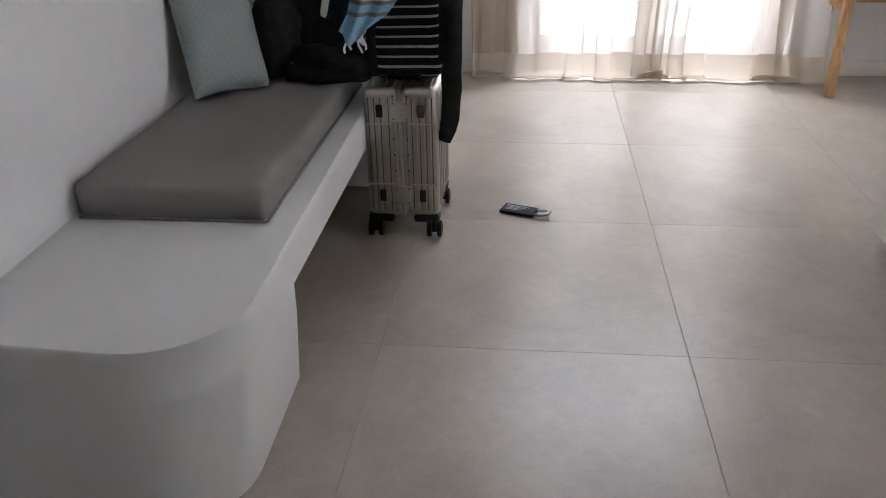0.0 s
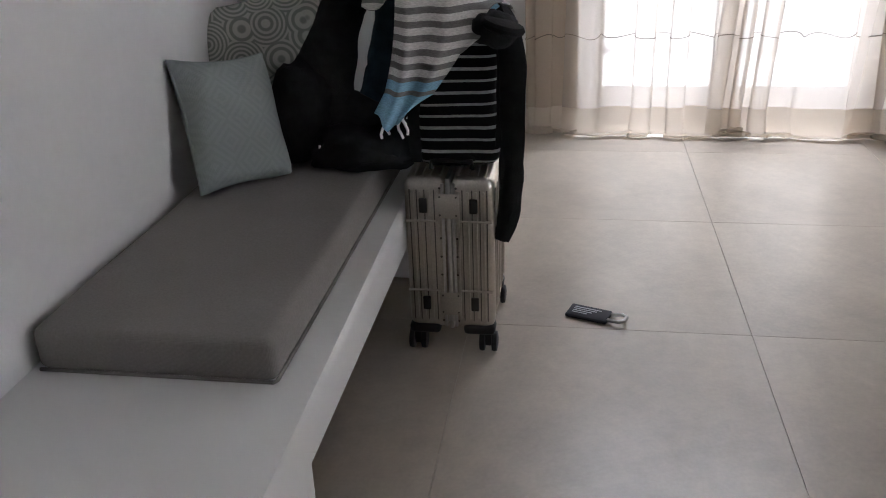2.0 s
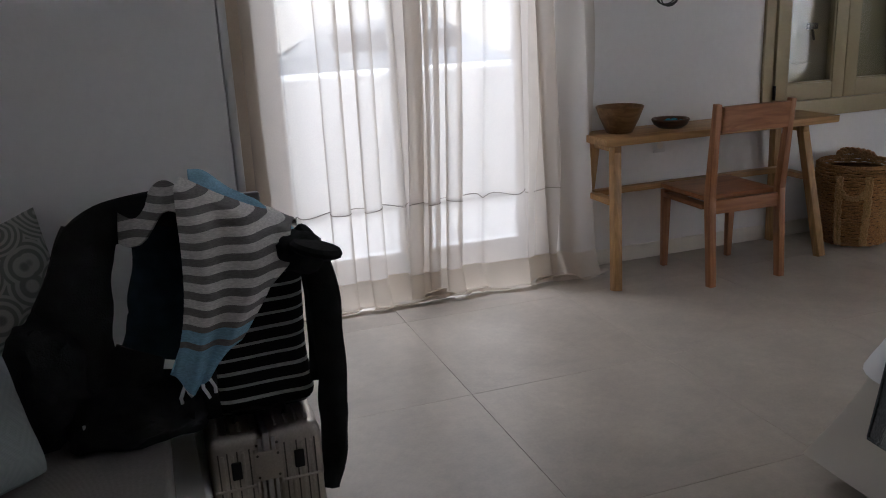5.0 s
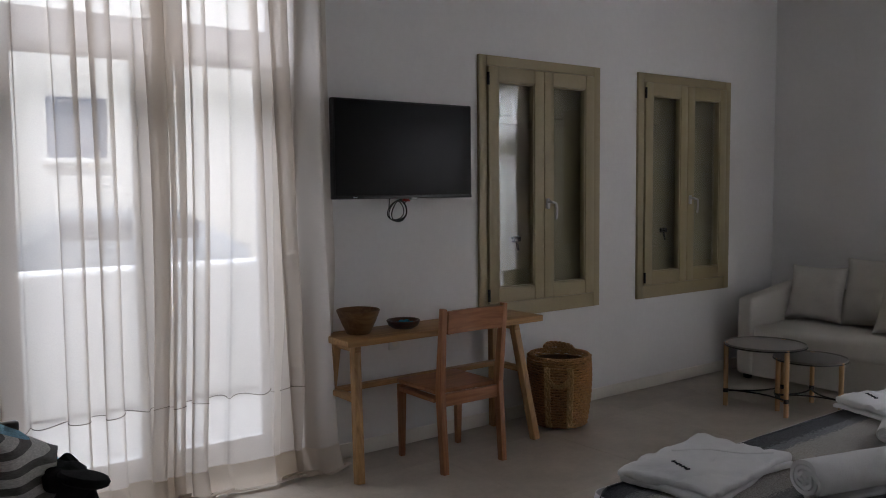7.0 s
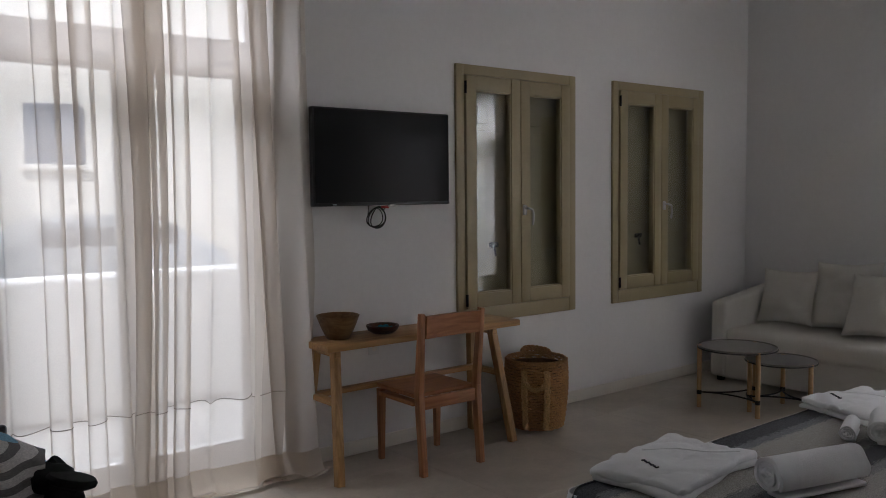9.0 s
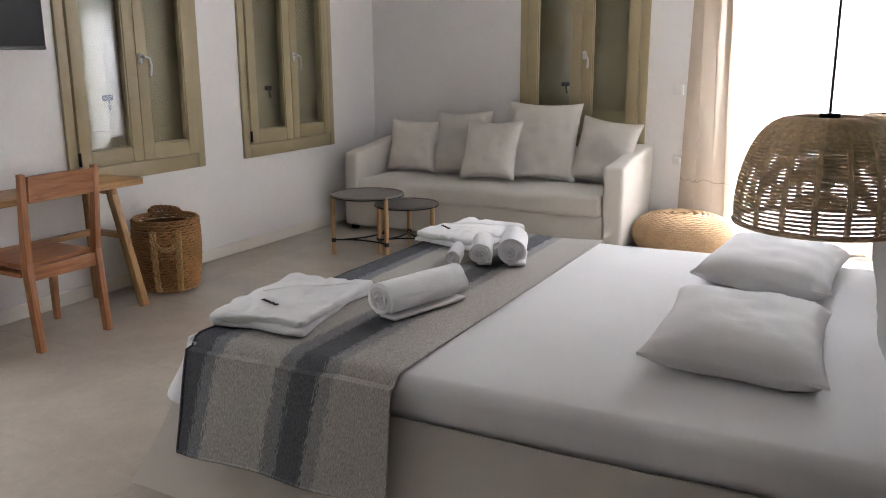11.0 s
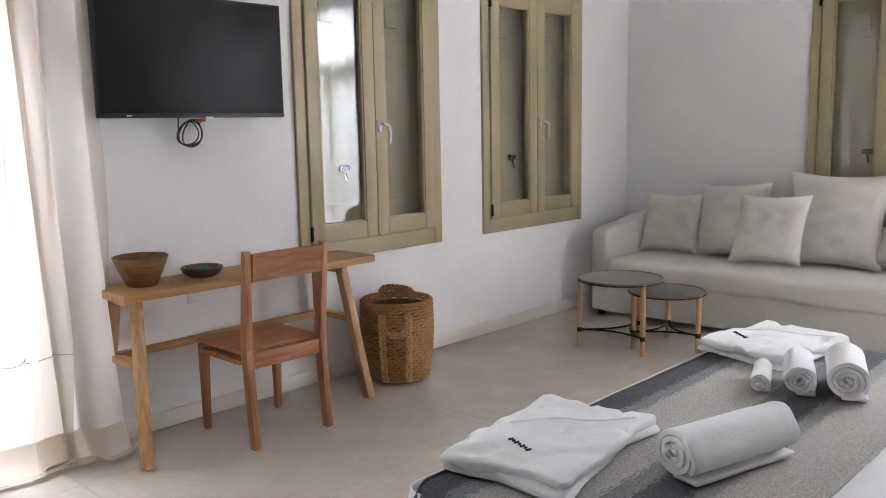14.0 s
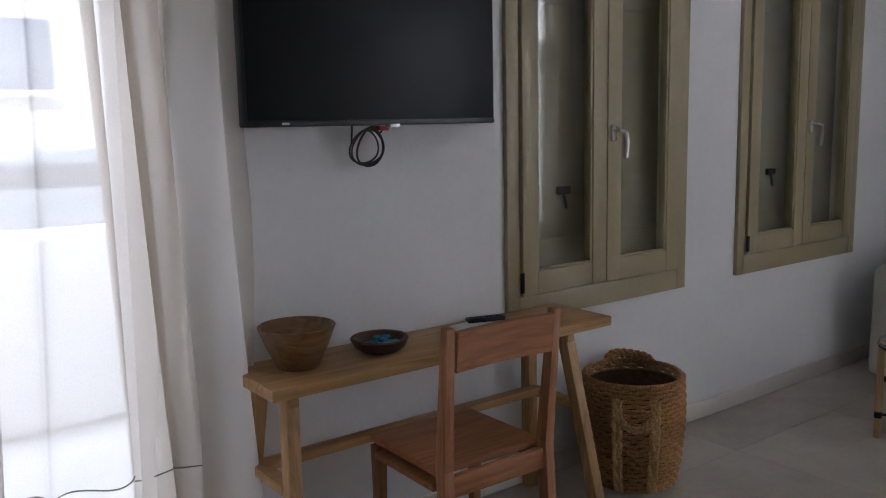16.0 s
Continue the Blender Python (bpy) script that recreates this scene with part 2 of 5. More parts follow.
VALANCE = weave(mat("bed_valance_linen", (0.66, 0.61, 0.54), 0.95, grain=[(4, 0.03, 3)], bump=[(6, 0.3)], spec=0.1), 900, 0.3)
TERRY = mat("terry_cotton", (0.87, 0.868, 0.865), 1.0, grain=[(30, 0.02, 3)], bump=[(220, 0.45), (18, 0.45)], spec=0.05)
WAFFLE = weave(mat("waffle_cotton", (0.87, 0.868, 0.865), 1.0, grain=[(20, 0.02, 3)], bump=[(14, 0.5)], spec=0.05), 600, 0.35)
BLACKCLOTH = mat("black_cotton", (0.018, 0.018, 0.019), 0.95, grain=[(30, 0.3, 3)], bump=[(16, 0.6), (260, 0.3)], spec=0.15)
NAVY = mat("dark_blue_cotton", (0.02, 0.035, 0.05), 0.95, grain=[(30, 0.3, 3)], bump=[(16, 0.5)], spec=0.1)
ALU = mat("brushed_aluminium", (0.56, 0.525, 0.48), 0.36, 1.0, grain=[(5, 0.06, 3), (180, 0.08, 2)], bump=[(25, 0.05)])
DARKALU = mat("dark_aluminium", (0.16, 0.155, 0.15), 0.35, 0.9)
SCREEN = mat("tv_screen", (0.006, 0.006, 0.007), 0.42, spec=0.25)
PLASTIC = mat("black_plastic", (0.012, 0.012, 0.013), 0.4)
WHITEPLASTIC = mat("white_plastic", (0.75, 0.75, 0.73), 0.35)
INK = mat("dark_ink", (0.05, 0.05, 0.06), 0.8)
PALEINK = mat("pale_print", (0.5, 0.52, 0.56), 0.6)
BLUEGLASS = mat("blue_pebbles", (0.05, 0.28, 0.42), 0.25, grain=[(25, 0.4, 2)])
CONCRETE = mat("grey_table_enamel", (0.20, 0.19, 0.175), 0.4, grain=[(12, 0.06, 4), (80, 0.04, 2)])
WHITEWASH = mat("whitewash", (0.80, 0.79, 0.77), 0.9, grain=[(0.8, 0.03, 4)], bump=[(5, 0.2)])
PAVING = mat("terrace_paving", (0.48, 0.46, 0.43), 0.8, grain=[(1.0, 0.08, 4), (14, 0.08, 3)])
CARPAINT = mat("car_paint", (0.30, 0.33, 0.37), 0.3, 0.3)
DARKGLASS = mat("dark_glass", (0.05, 0.06, 0.08), 0.15)
BLUEGREY = mat("shop_window", (0.16, 0.19, 0.26), 0.35, grain=[(2, 0.1, 2)])
GRASS = mat("dry_ground", (0.30, 0.26, 0.20), 0.95, grain=[(0.3, 0.1, 4)])
RUNNER = banded("runner_weave", "Y", 1.80, 2.62, [(0.0, (0.42, 0.395, 0.36)), (0.26, (0.29, 0.285, 0.275)), (0.32, (0.115, 0.118, 0.125)), (0.44, (0.23, 0.23, 0.225)), (0.51, (0.41, 0.39, 0.355)), (0.79, (0.22, 0.225, 0.23)), (0.85, (0.105, 0.108, 0.115))], 300.0, 0.36, 0.09)


def sage_pattern(name, light, dark, scale, rings):
    m = weave(mat(name, light, 0.95, spec=0.1), 700, 0.3)
    nt = m.node_tree
    b = nt.nodes["Principled BSDF"]
    co = nt.nodes.new("ShaderNodeTexCoord").outputs["Object"]
    v = nt.nodes.new("ShaderNodeTexVoronoi")
    v.inputs["Scale"].default_value = scale
    v.inputs["Randomness"].default_value = 0.55 if rings > 8 else 0.0
    v.distance = "EUCLIDEAN" if rings > 8 else "MANHATTAN"
    mp = nt.nodes.new("ShaderNodeMapping")
    mp.inputs["Scale"].default_value = (1, 1, 0.02)
    nt.links.new(co, mp.inputs[0])
    nt.links.new(mp.outputs[0], v.inputs["Vector"])
    k = nt.nodes.new("ShaderNodeMath")
    k.operation = "MULTIPLY"
    k.inputs[1].default_value = rings * 6.28
    nt.links.new(v.outputs["Distance"], k.inputs[0])
    s = nt.nodes.new("ShaderNodeMath")
    s.operation = "SINE"
    nt.links.new(k.outputs[0], s.inputs[0])
    r = nt.nodes.new("ShaderNodeMapRange")
    r.inputs["From Min"].default_value, r.inputs["From Max"].default_value = -0.4, 0.4
    nt.links.new(s.outputs[0], r.inputs["Value"])
    nt.links.new(ramp_node(nt, r.outputs[0], [(0.0, dark), (1.0, light)]), b.inputs["Base Color"])
    return m


SAGE = sage_pattern("sage_diamond_weave", (0.36, 0.395, 0.375), (0.338, 0.373, 0.354), 9, 5)
RINGS = sage_pattern("ring_print", (0.47, 0.47, 0.42), (0.23, 0.245, 0.22), 11, 4.2 * 2)
_W, _G, _B = (0.62, 0.60, 0.57), (0.20, 0.19, 0.185), (0.26, 0.46, 0.60)
_st = [(0.0, _B), (0.21, _G), (0.235, _B), (0.29, _G), (0.32, _W)]
_p = 0.36
while _p < 0.9:
    _st += [(_p, _G), (_p + 0.035, _W)]
    _p += 0.075
BEACHTOWEL = banded("beach_towel_stripes", "Z", 0.68, 1.10, _st + [(0.97, _B)], 300)
_sp, _st2 = 0.06, [(0.0, (0.012, 0.012, 0.013))]
while _sp < 0.95:
    _st2 += [(_sp, (0.42, 0.42, 0.41)), (_sp + 0.017, (0.012, 0.012, 0.013))]
    _sp += 0.072
STRIPEBAG = banded("striped_bag_cotton", "Z", 0.52, 0.96, _st2, 200)


# ---- building helpers ----
def mesh_of(bm, material, smooth=False, name="mesh"):
    me = bpy.data.meshes.new(name)
    bmesh.ops.recalc_face_normals(bm, faces=bm.faces)
    bm.to_mesh(me)
    bm.free()
    me.materials.append(material)
    if smooth:
        me.shade_smooth()
        me.set_sharp_from_angle(angle=radians(40))
    return me


def thing(name, label, category, m=None, group="", kind=""):
    """A thing that parents its parts; its base stands at m."""
    ob = new(name)
    if m is not None:
        ob.matrix_world = m
    ob.empty_display_size = 0.05
    return tagged(ob, label, category, group, kind)


def part(name, bm, material, parent=None, label="", smooth=True):
    ob = new(name, mesh_of(bm, material, smooth, name))
    if parent is not None:
        ob.parent = parent
    return tagged(ob, label)


def solo(name, bm, material, label, category, group="", kind="", smooth=True):
    return tagged(new(name, mesh_of(bm, material, smooth, name)), label, category, group, kind)


def box(x0, x1, y0, y1, z0, z1, bev=0.0, seg=2, bm=None, m=None):
    b = bmesh.new()
    bmesh.ops.create_cube(b, size=1)
    for v in b.verts:
        v.co = ((x0 + x1) / 2 + v.co.x * (x1 - x0), (y0 + y1) / 2 + v.co.y * (y1 - y0), (z0 + z1) / 2 + v.co.z * (z1 - z0))
    if bev:
        bmesh.ops.bevel(b, geom=b.edges[:], offset=bev, segments=seg, profile=0.5, affect="EDGES")
    if m is not None:
        b.transform(m)
    return b if bm is None else merge(bm, b)


def merge(a, b):
    me = bpy.data.meshes.new("tmp")
    b.to_mesh(me)
    b.free()
    a.from_mesh(me)
    bpy.data.meshes.remove(me)
    return a


def bar(p, q, w, d, w2=None, d2=None, bev=0.003, up=(0, 1, 0)):
    """A squared bar from p to q, w by d thick, tapering to w2 by d2."""
    p, q = Vector(p), Vector(q)
    w2, d2 = w2 or w, d2 or d
    z = (q - p).normalized()
    x = Vector(up).cross(z).normalized()
    y = z.cross(x)
    b = bmesh.new()
    vs = [b.verts.new(o + x * sx * a / 2 + y * sy * c / 2) for o, a, c in ((p, w, d), (q, w2, d2)) for sx, sy in ((-1, -1), (1, -1), (1, 1), (-1, 1))]
    for f in ((0, 1, 2, 3), (7, 6, 5, 4), (0, 4, 5, 1), (1, 5, 6, 2), (2, 6, 7, 3), (3, 7, 4, 0)):
        b.faces.new([vs[i] for i in f])
    if bev:
        bmesh.ops.bevel(b, geom=b.edges[:], offset=bev, segments=2, profile=0.5, affect="EDGES")
    return b


def tube(pts, r, seg=8, closed=False, taper=None, bm=None):
    """A round rod along pts."""
    b = bm or bmesh.new()
    pts = [Vector(p) for p in pts]
    n, rings, prev = len(pts), [], None
    for i, p in enumerate(pts):
        a = pts[(i - 1) % n] if closed or i else p
        c = pts[(i + 1) % n] if closed or i < n - 1 else p
        d = (c - a).normalized()
        u = prev - d * prev.dot(d) if prev is not None else d.orthogonal()
        u.normalize()
        prev = u
        v = d.cross(u)
        rr = r if taper is None else r * taper(i / max(1, n - 1))
        rings.append([b.verts.new(p + (u * math.cos(k * math.tau / seg) + v * math.sin(k * math.tau / seg)) * rr) for k in range(seg)])
    for i in range(n if closed else n - 1):
        a, c = rings[i], rings[(i + 1) % n]
        for k in range(seg):
            b.faces.new((a[k], a[(k + 1) % seg], c[(k + 1) % seg], c[k]))
    if not closed:
        b.faces.new(rings[0][::-1])
        b.faces.new(rings[-1])
    return b


def lathe(profile, seg=40, cx=0.0, cy=0.0, wob=0.0):
    """Turned about z: rows of (radius, z)."""
    b = bmesh.new()
    rings = []
    for r, z in profile:
        rings.append([b.verts.new((cx + r * (1 + wob * math.sin(3 * a)) * math.cos(a), cy + r * (1 + wob * math.sin(3 * a)) * math.sin(a), z)) for a in (k * math.tau / seg for k in range(seg))])
    for a, c in zip(rings, rings[1:]):
        for k in range(seg):
            b.faces.new((a[k], a[(k + 1) % seg], c[(k + 1) % seg], c[k]))
    if profile[0][0] > 1e-4:
        b.faces.new(rings[0][::-1])
    if profile[-1][0] > 1e-4:
        b.faces.new(rings[-1])
    bmesh.ops.remove_doubles(b, verts=b.verts, dist=1e-5)
    return b


def sheet_mesh(fn, nu, nv, thick=0.0):
    """A surface from fn(u, v), u and v in 0..1, given a thickness."""
    b = bmesh.new()
    g = [[b.verts.new(fn(i / nu, j / nv)) for j in range(nv + 1)] for i in range(nu + 1)]
    for i in range(nu):
        for j in range(nv):
            b.faces.new((g[i][j], g[i + 1][j], g[i + 1][j + 1], g[i][j + 1]))
    if thick:
        bmesh.ops.recalc_face_normals(b, faces=b.faces)
        bmesh.ops.solidify(b, geom=b.faces[:], thickness=thick)
    return b


def pillow(w, h, t, seed=0, pinch=0.09, n=26, wrinkle=0.006):
    """A stuffed square pillow in its own x (width), y (height), z (thickness)."""
    b = bmesh.new()
    off = Vector((seed * 7.3, seed * 3.1, 0))

    def at(u, v, s):
        ex, ey = 1 - abs(u) ** 4, 1 - abs(v) ** 4
        f = max(0.0, ex * ey) ** 0.55
        x = u * w / 2 * (1 - pinch * (1 - v * v) * u * u)
        y = v * h / 2 * (1 - pinch * (1 - u * u) * v * v)
        wr = noise.noise(Vector((x * 9, y * 9, s)) + off) * wrinkle + noise.noise(Vector((x * 24, y * 24, s)) + off) * wrinkle * 0.4
        return Vector((x, y, s * (f * t / 2 * (1 + 0.12 * noise.noise(Vector((u, v, s)) * 1.5 + off)) + wr * f + 0.004)))

    grids = []
    for s in (1, -1):
        g = [[b.verts.new(at(-1 + 2 * i / n, -1 + 2 * j / n, s)) for j in range(n + 1)] for i in range(n + 1)]
        for i in range(n):
            for j in range(n):
                q = (g[i][j], g[i + 1][j], g[i + 1][j + 1], g[i][j + 1])
                b.faces.new(q if s > 0 else q[::-1])
        grids.append(g)
    a, c = grids
    edge = [(i, 0) for i in range(n)] + [(n, j) for j in range(n)] + [(i, n) for i in range(n, 0, -1)] + [(0, j) for j in range(n, 0, -1)]
    for k in range(len(edge)):
        p, q = edge[k], edge[(k + 1) % len(edge)]
        b.faces.new((a[p[0]][p[1]], c[p[0]][p[1]], c[q[0]][q[1]], a[q[0]][q[1]]))
    return b


def piping(w, h, pinch=0.09, r=0.004):
    pts = []
    for k in range(96):
        s = k / 96 * 4
        e, f = int(s), (s % 1) * 2 - 1
        u, v = ((f, -1), (1, f), (-f, 1), (-1, -f))[e]
        pts.append((u * w / 2 * (1 - pinch * (1 - v * v) * u * u), v * h / 2 * (1 - pinch * (1 - u * u) * v * v), 0))
    return tube(pts, r, 6, True)


def cushion_thing(name, label, m, w, h, t, material, seed, group="", cat="cushion", pipe=True, wrinkle=0.006):
    ob = thing(name, label, cat, m, group)
    part("cover", pillow(w, h, t, seed, wrinkle=wrinkle), material, ob)
    if pipe:
        part("piping", piping(w, h), material, ob)
    return ob


# ---- structure ----
H = 3.45


def wall_with_holes(name, axis, pos, thick, a0, a1, holes, label):
    """A wall across one axis, of boxes round its openings (a, b, z0, z1)."""
    bm = bmesh.new()

    def piece(p, q, z0, z1):
        if q - p < 1e-4 or z1 - z0 < 1e-4:
            return
        t0, t1 = min(pos, pos + thick), max(pos, pos + thick)
        if axis == "y":
            box(p, q, t0, t1, z0, z1, bm=bm)
        else:
            box(t0, t1, p, q, z0, z1, bm=bm)

    cur = a0
    for p, q, z0, z1 in sorted(holes):
        piece(cur, p, 0, H)
        piece(p, q, 0, z0)
        piece(p, q, z1, H)
        cur = q
    piece(cur, a1, 0, H)
    return solo(name, bm, PLASTER, label, "wall", kind="structure", smooth=False)


W1, W2, W3 = (3.045, 4.12, 0.72, 2.375), (4.59, 5.705, 0.725, 2.385), (2.39, 3.425, 0.725, 2.385)
wall_with_holes("wall_north", "y", 4.925, 0.32, -1.9, 6.75, [(0.22, 1.72, 0.0, 3.0), W1, W2], "white plastered wall with a terrace door and windows")
wall_with_holes("wall_east", "x", 6.42, 0.32, 0.0, 4.925, [(0.42, 1.78, 0.0, 2.95), W3], "white plastered wall behind the sofa")
wall_with_holes("wall_west", "x", -0.80, -0.2, -1.8, 3.14, [], "white plastered wall along the bench")
solo("wall_partition", box(-1.9, -0.062, 3.14, 3.52, 0, H, 0.012), PLASTER, "white plastered stub wall at the bench's end", "wall", kind="structure")
wall_with_holes("wall_nook", "x", -1.7, -0.2, 3.52, 4.925, [], "white plastered wall of the nook")
wall_with_holes("wall_south", "y", 0.26, -0.26, 1.4, 6.42, [], "white plastered wall behind the bed")
wall_with_holes("wall_entry", "x", 1.4, 0.2, -1.8, 0.0, [], "white plastered wall of the entry")
wall_with_holes("wall_back", "y", -1.8, -0.2, -1.0, 1.6, [], "white plastered wall behind the entry")
solo("ceiling", box(-2.0, 6.8, -2.1, 5.3, H, H + 0.2), PLASTER, "white plastered ceiling", "ceiling", kind="structure", smooth=False)
solo("floor_bed", box(-2.0, 6.74, -2.1, 5.25, -0.12, -0.006), GROUT, "grout bed under the floor tiles", "floor", kind="structure", smooth=False)


def baseboard(x0, x1, y0, y1):
    solo("baseboard", box(x0, x1, y0, y1, 0.001, 0.085, 0.003), SKIRT, "low off-white painted baseboard", "baseboard", kind="structure")


baseboard(1.725, 6.42, 4.911, 4.9245)
baseboard(-1.7, 0.215, 4.911, 4.9245)
baseboard(6.405, 6.4195, 1.80, 4.911)
baseboard(1.4, 6.405, 0.2605, 0.274)
baseboard(-1.7, -0.062, 3.5205, 3.534)


# ---- windows ----
def window_unit(name, label, length):
    """A two-leaf window in its own x (length) and z, its inner face at y = 0, the outside at +y."""
    L, Z = length, 1.70
    ob = thing(name, label, "window", kind="structure")
    for x0, x1, z0, z1 in ((0, 0.065, 0, Z), (L - 0.065, L, 0, Z), (0.065, L - 0.065, Z - 0.065, Z), (0.065, L - 0.065, 0, 0.098)):
        part("frame", box(x0, x1, -0.018, 0.03, z0, z1, 0.004), OLIVE, ob)
    mid, a, c, z0, z1 = L / 2, 0.072, L - 0.072, 0.101, Z - 0.068
    for k, (p, q) in enumerate(((a, mid - 0.002), (mid + 0.002, c))):
        leaf = part("leaf", box(p, p + 0.085, -0.030, 0.028, z0, z1, 0.006), OLIVE, ob)
        part("stile", box(q - 0.085, q, -0.030, 0.028, z0, z1, 0.006), OLIVE, leaf)
        part("rail", box(p + 0.085, q - 0.085, -0.028, 0.027, z1 - 0.095, z1, 0.004), OLIVE, leaf)
        part("rail", box(p + 0.085, q - 0.085, -0.028, 0.027, z0, z0 + 0.095, 0.004), OLIVE, leaf)
        for x0, x1, b0, b1 in ((p + 0.085, p + 0.095, z0 + 0.095, z1 - 0.095), (q - 0.095, q - 0.085, z0 + 0.095, z1 - 0.095), (p + 0.095, q - 0.095, z1 - 0.105, z1 - 0.095), (p + 0.095, q - 0.095, z0 + 0.095, z0 + 0.105)):
            part("glazing_bead", box(x0, x1, -0.022, 0.0, b0, b1, 0.002), OLIVE, leaf)
        pane = part("pane", box(p + 0.088, q - 0.088, 0.0, 0.006, z0 + 0.098, z1 - 0.098), GLASS, leaf, smooth=False)
        pane.visible_shadow = False
        # closed shutter outside the glass
        sh = part("shutter", box(p - 0.01, q + 0.002, 0.10, 0.13, z0 - 0.03, z1 + 0.03, 0.004), SHUTTER, ob, "closed dark olive shutter")
        cx = (p + q) / 2
        part("shutter_panel", box(p + 0.11, q - 0.11, 0.088, 0.102, z0 + 0.2, z1 - 0.35, 0.006), SHUTTER, sh)
        part("shutter_block", box(cx - 0.05, cx + 0.05, 0.08, 0.102, z1 - 0.3, z1 - 0.18, 0.004), SHUTTER, sh)
    part("shutter_bolt", merge(tube([(mid - 0.165, 0.072, 0.50), (mid - 0.15, 0.068, 0.43)], 0.007), box(mid - 0.20, mid - 0.13, 0.06, 0.085, 0.49, 0.525, 0.006)), IRON, ob)
    part("reveal", box(0.02, 0.06, 0.032, 0.2, 0.02, Z - 0.02), SHUTTER, ob)
    part("reveal", box(L - 0.06, L - 0.02, 0.032, 0.2, 0.02, Z - 0.02), SHUTTER, ob)
    hz = 0.745
    hb = part("handle", box(mid + 0.012, mid + 0.042, -0.044, -0.031, hz - 0.035, hz + 0.035, 0.012, 3), STEEL, ob, "satin steel window handle")
    part("lever", tube([(mid + 0.027, -0.04, hz + 0.012), (mid + 0.027, -0.075, hz + 0.012), (mid + 0.055, -0.085, hz + 0.002), (mid + 0.07, -0.08, hz - 0.04), (mid + 0.066, -0.075, hz - 0.105)], 0.0085), STEEL, hb)
    for z in (0.16, Z - 0.15):
        part("hinge", tube([(0.062, -0.036, z - 0.04), (0.062, -0.036, z + 0.04)], 0.009), IRON, ob)
    return ob


win = window_unit("window_1", "olive-painted two-leaf window with closed shutters above the desk", 1.125)
win.matrix_world = pose(3.02, 4.922, 0.697)
win2 = window_unit("window_2", "olive-painted two-leaf window with closed shutters beside the sofa", 1.165)
win2.matrix_world = pose(4.565, 4.922, 0.70)
win3 = window_unit("window_3", "olive-painted two-leaf window with closed shutters above the sofa", 1.085)
win3.matrix_world = pose(6.417, 3.45, 0.70, 0, 0, -90)


# ---- terrace doors ----
def glazed_door(name, label, L, Z, sill, rail=(2.2, 2.41)):
    """A two-leaf glazed door with a light above, in its own x and z; outside at +y."""
    ob = thing(name, label, "glass door", kind="structure")
    t0, t1 = 0.0, 0.06
    for x0, x1, z0, z1 in ((0, 0.08, 0, Z), (L - 0.08, L, 0, Z), (0.08, L - 0.08, Z - 0.08, Z), (0.08, L - 0.08, rail[0] + 0.08, rail[1])):
        part("frame", box(x0, x1, t0, t1, z0, z1, 0.004), WHITEWASH, ob, "pale painted door frame")
    mid = L / 2
    for p, q in ((0.083, mid - 0.002), (mid + 0.002, L - 0.083)):
        leaf = part("leaf", box(p, p + 0.06, 0.005, 0.055, 0.01, rail[0] + 0.077, 0.004), WHITEWASH, ob)
        part("stile", box(q - 0.06, q, 0.005, 0.055, 0.01, rail[0] + 0.077, 0.004), WHITEWASH, leaf)
        part("rail", box(p + 0.06, q - 0.06, 0.005, 0.055, 0.01, sill, 0.004), WHITEWASH, leaf)
        part("rail", box(p + 0.06, q - 0.06, 0.005, 0.055, rail[0], rail[0] + 0.077, 0.004), WHITEWASH, leaf)
        pn = part("pane", box(p + 0.061, q - 0.061, 0.027, 0.033, sill + 0.001, rail[0] - 0.001), GLASS, leaf, smooth=False)
        pn.visible_shadow = False
    pn = part("pane", box(0.081, L - 0.081, 0.027, 0.033, rail[1] + 0.001, Z - 0.081), GLASS, ob, smooth=False)
    pn.visible_shadow = False
    return ob


glazed_door("door_1", "pale two-leaf glazed terrace door behind sheer curtains", 1.494, 2.996, 0.19).matrix_world = pose(0.223, 5.06, 0.001)
glazed_door("door_2", "pale two-leaf glazed terrace door beside the bed", 1.354, 2.946, 0.15).matrix_world = pose(6.55, 1.777, 0.001, 0, 0, -90)


# ---- curtains ----
def fold(s, freqs, seed):
    v = 0.0
    for f, a in freqs:
        v += a * math.sin(s * f + seed * 1.7 + 1.3 * math.sin(s * f * 0.37 + seed))
    return v


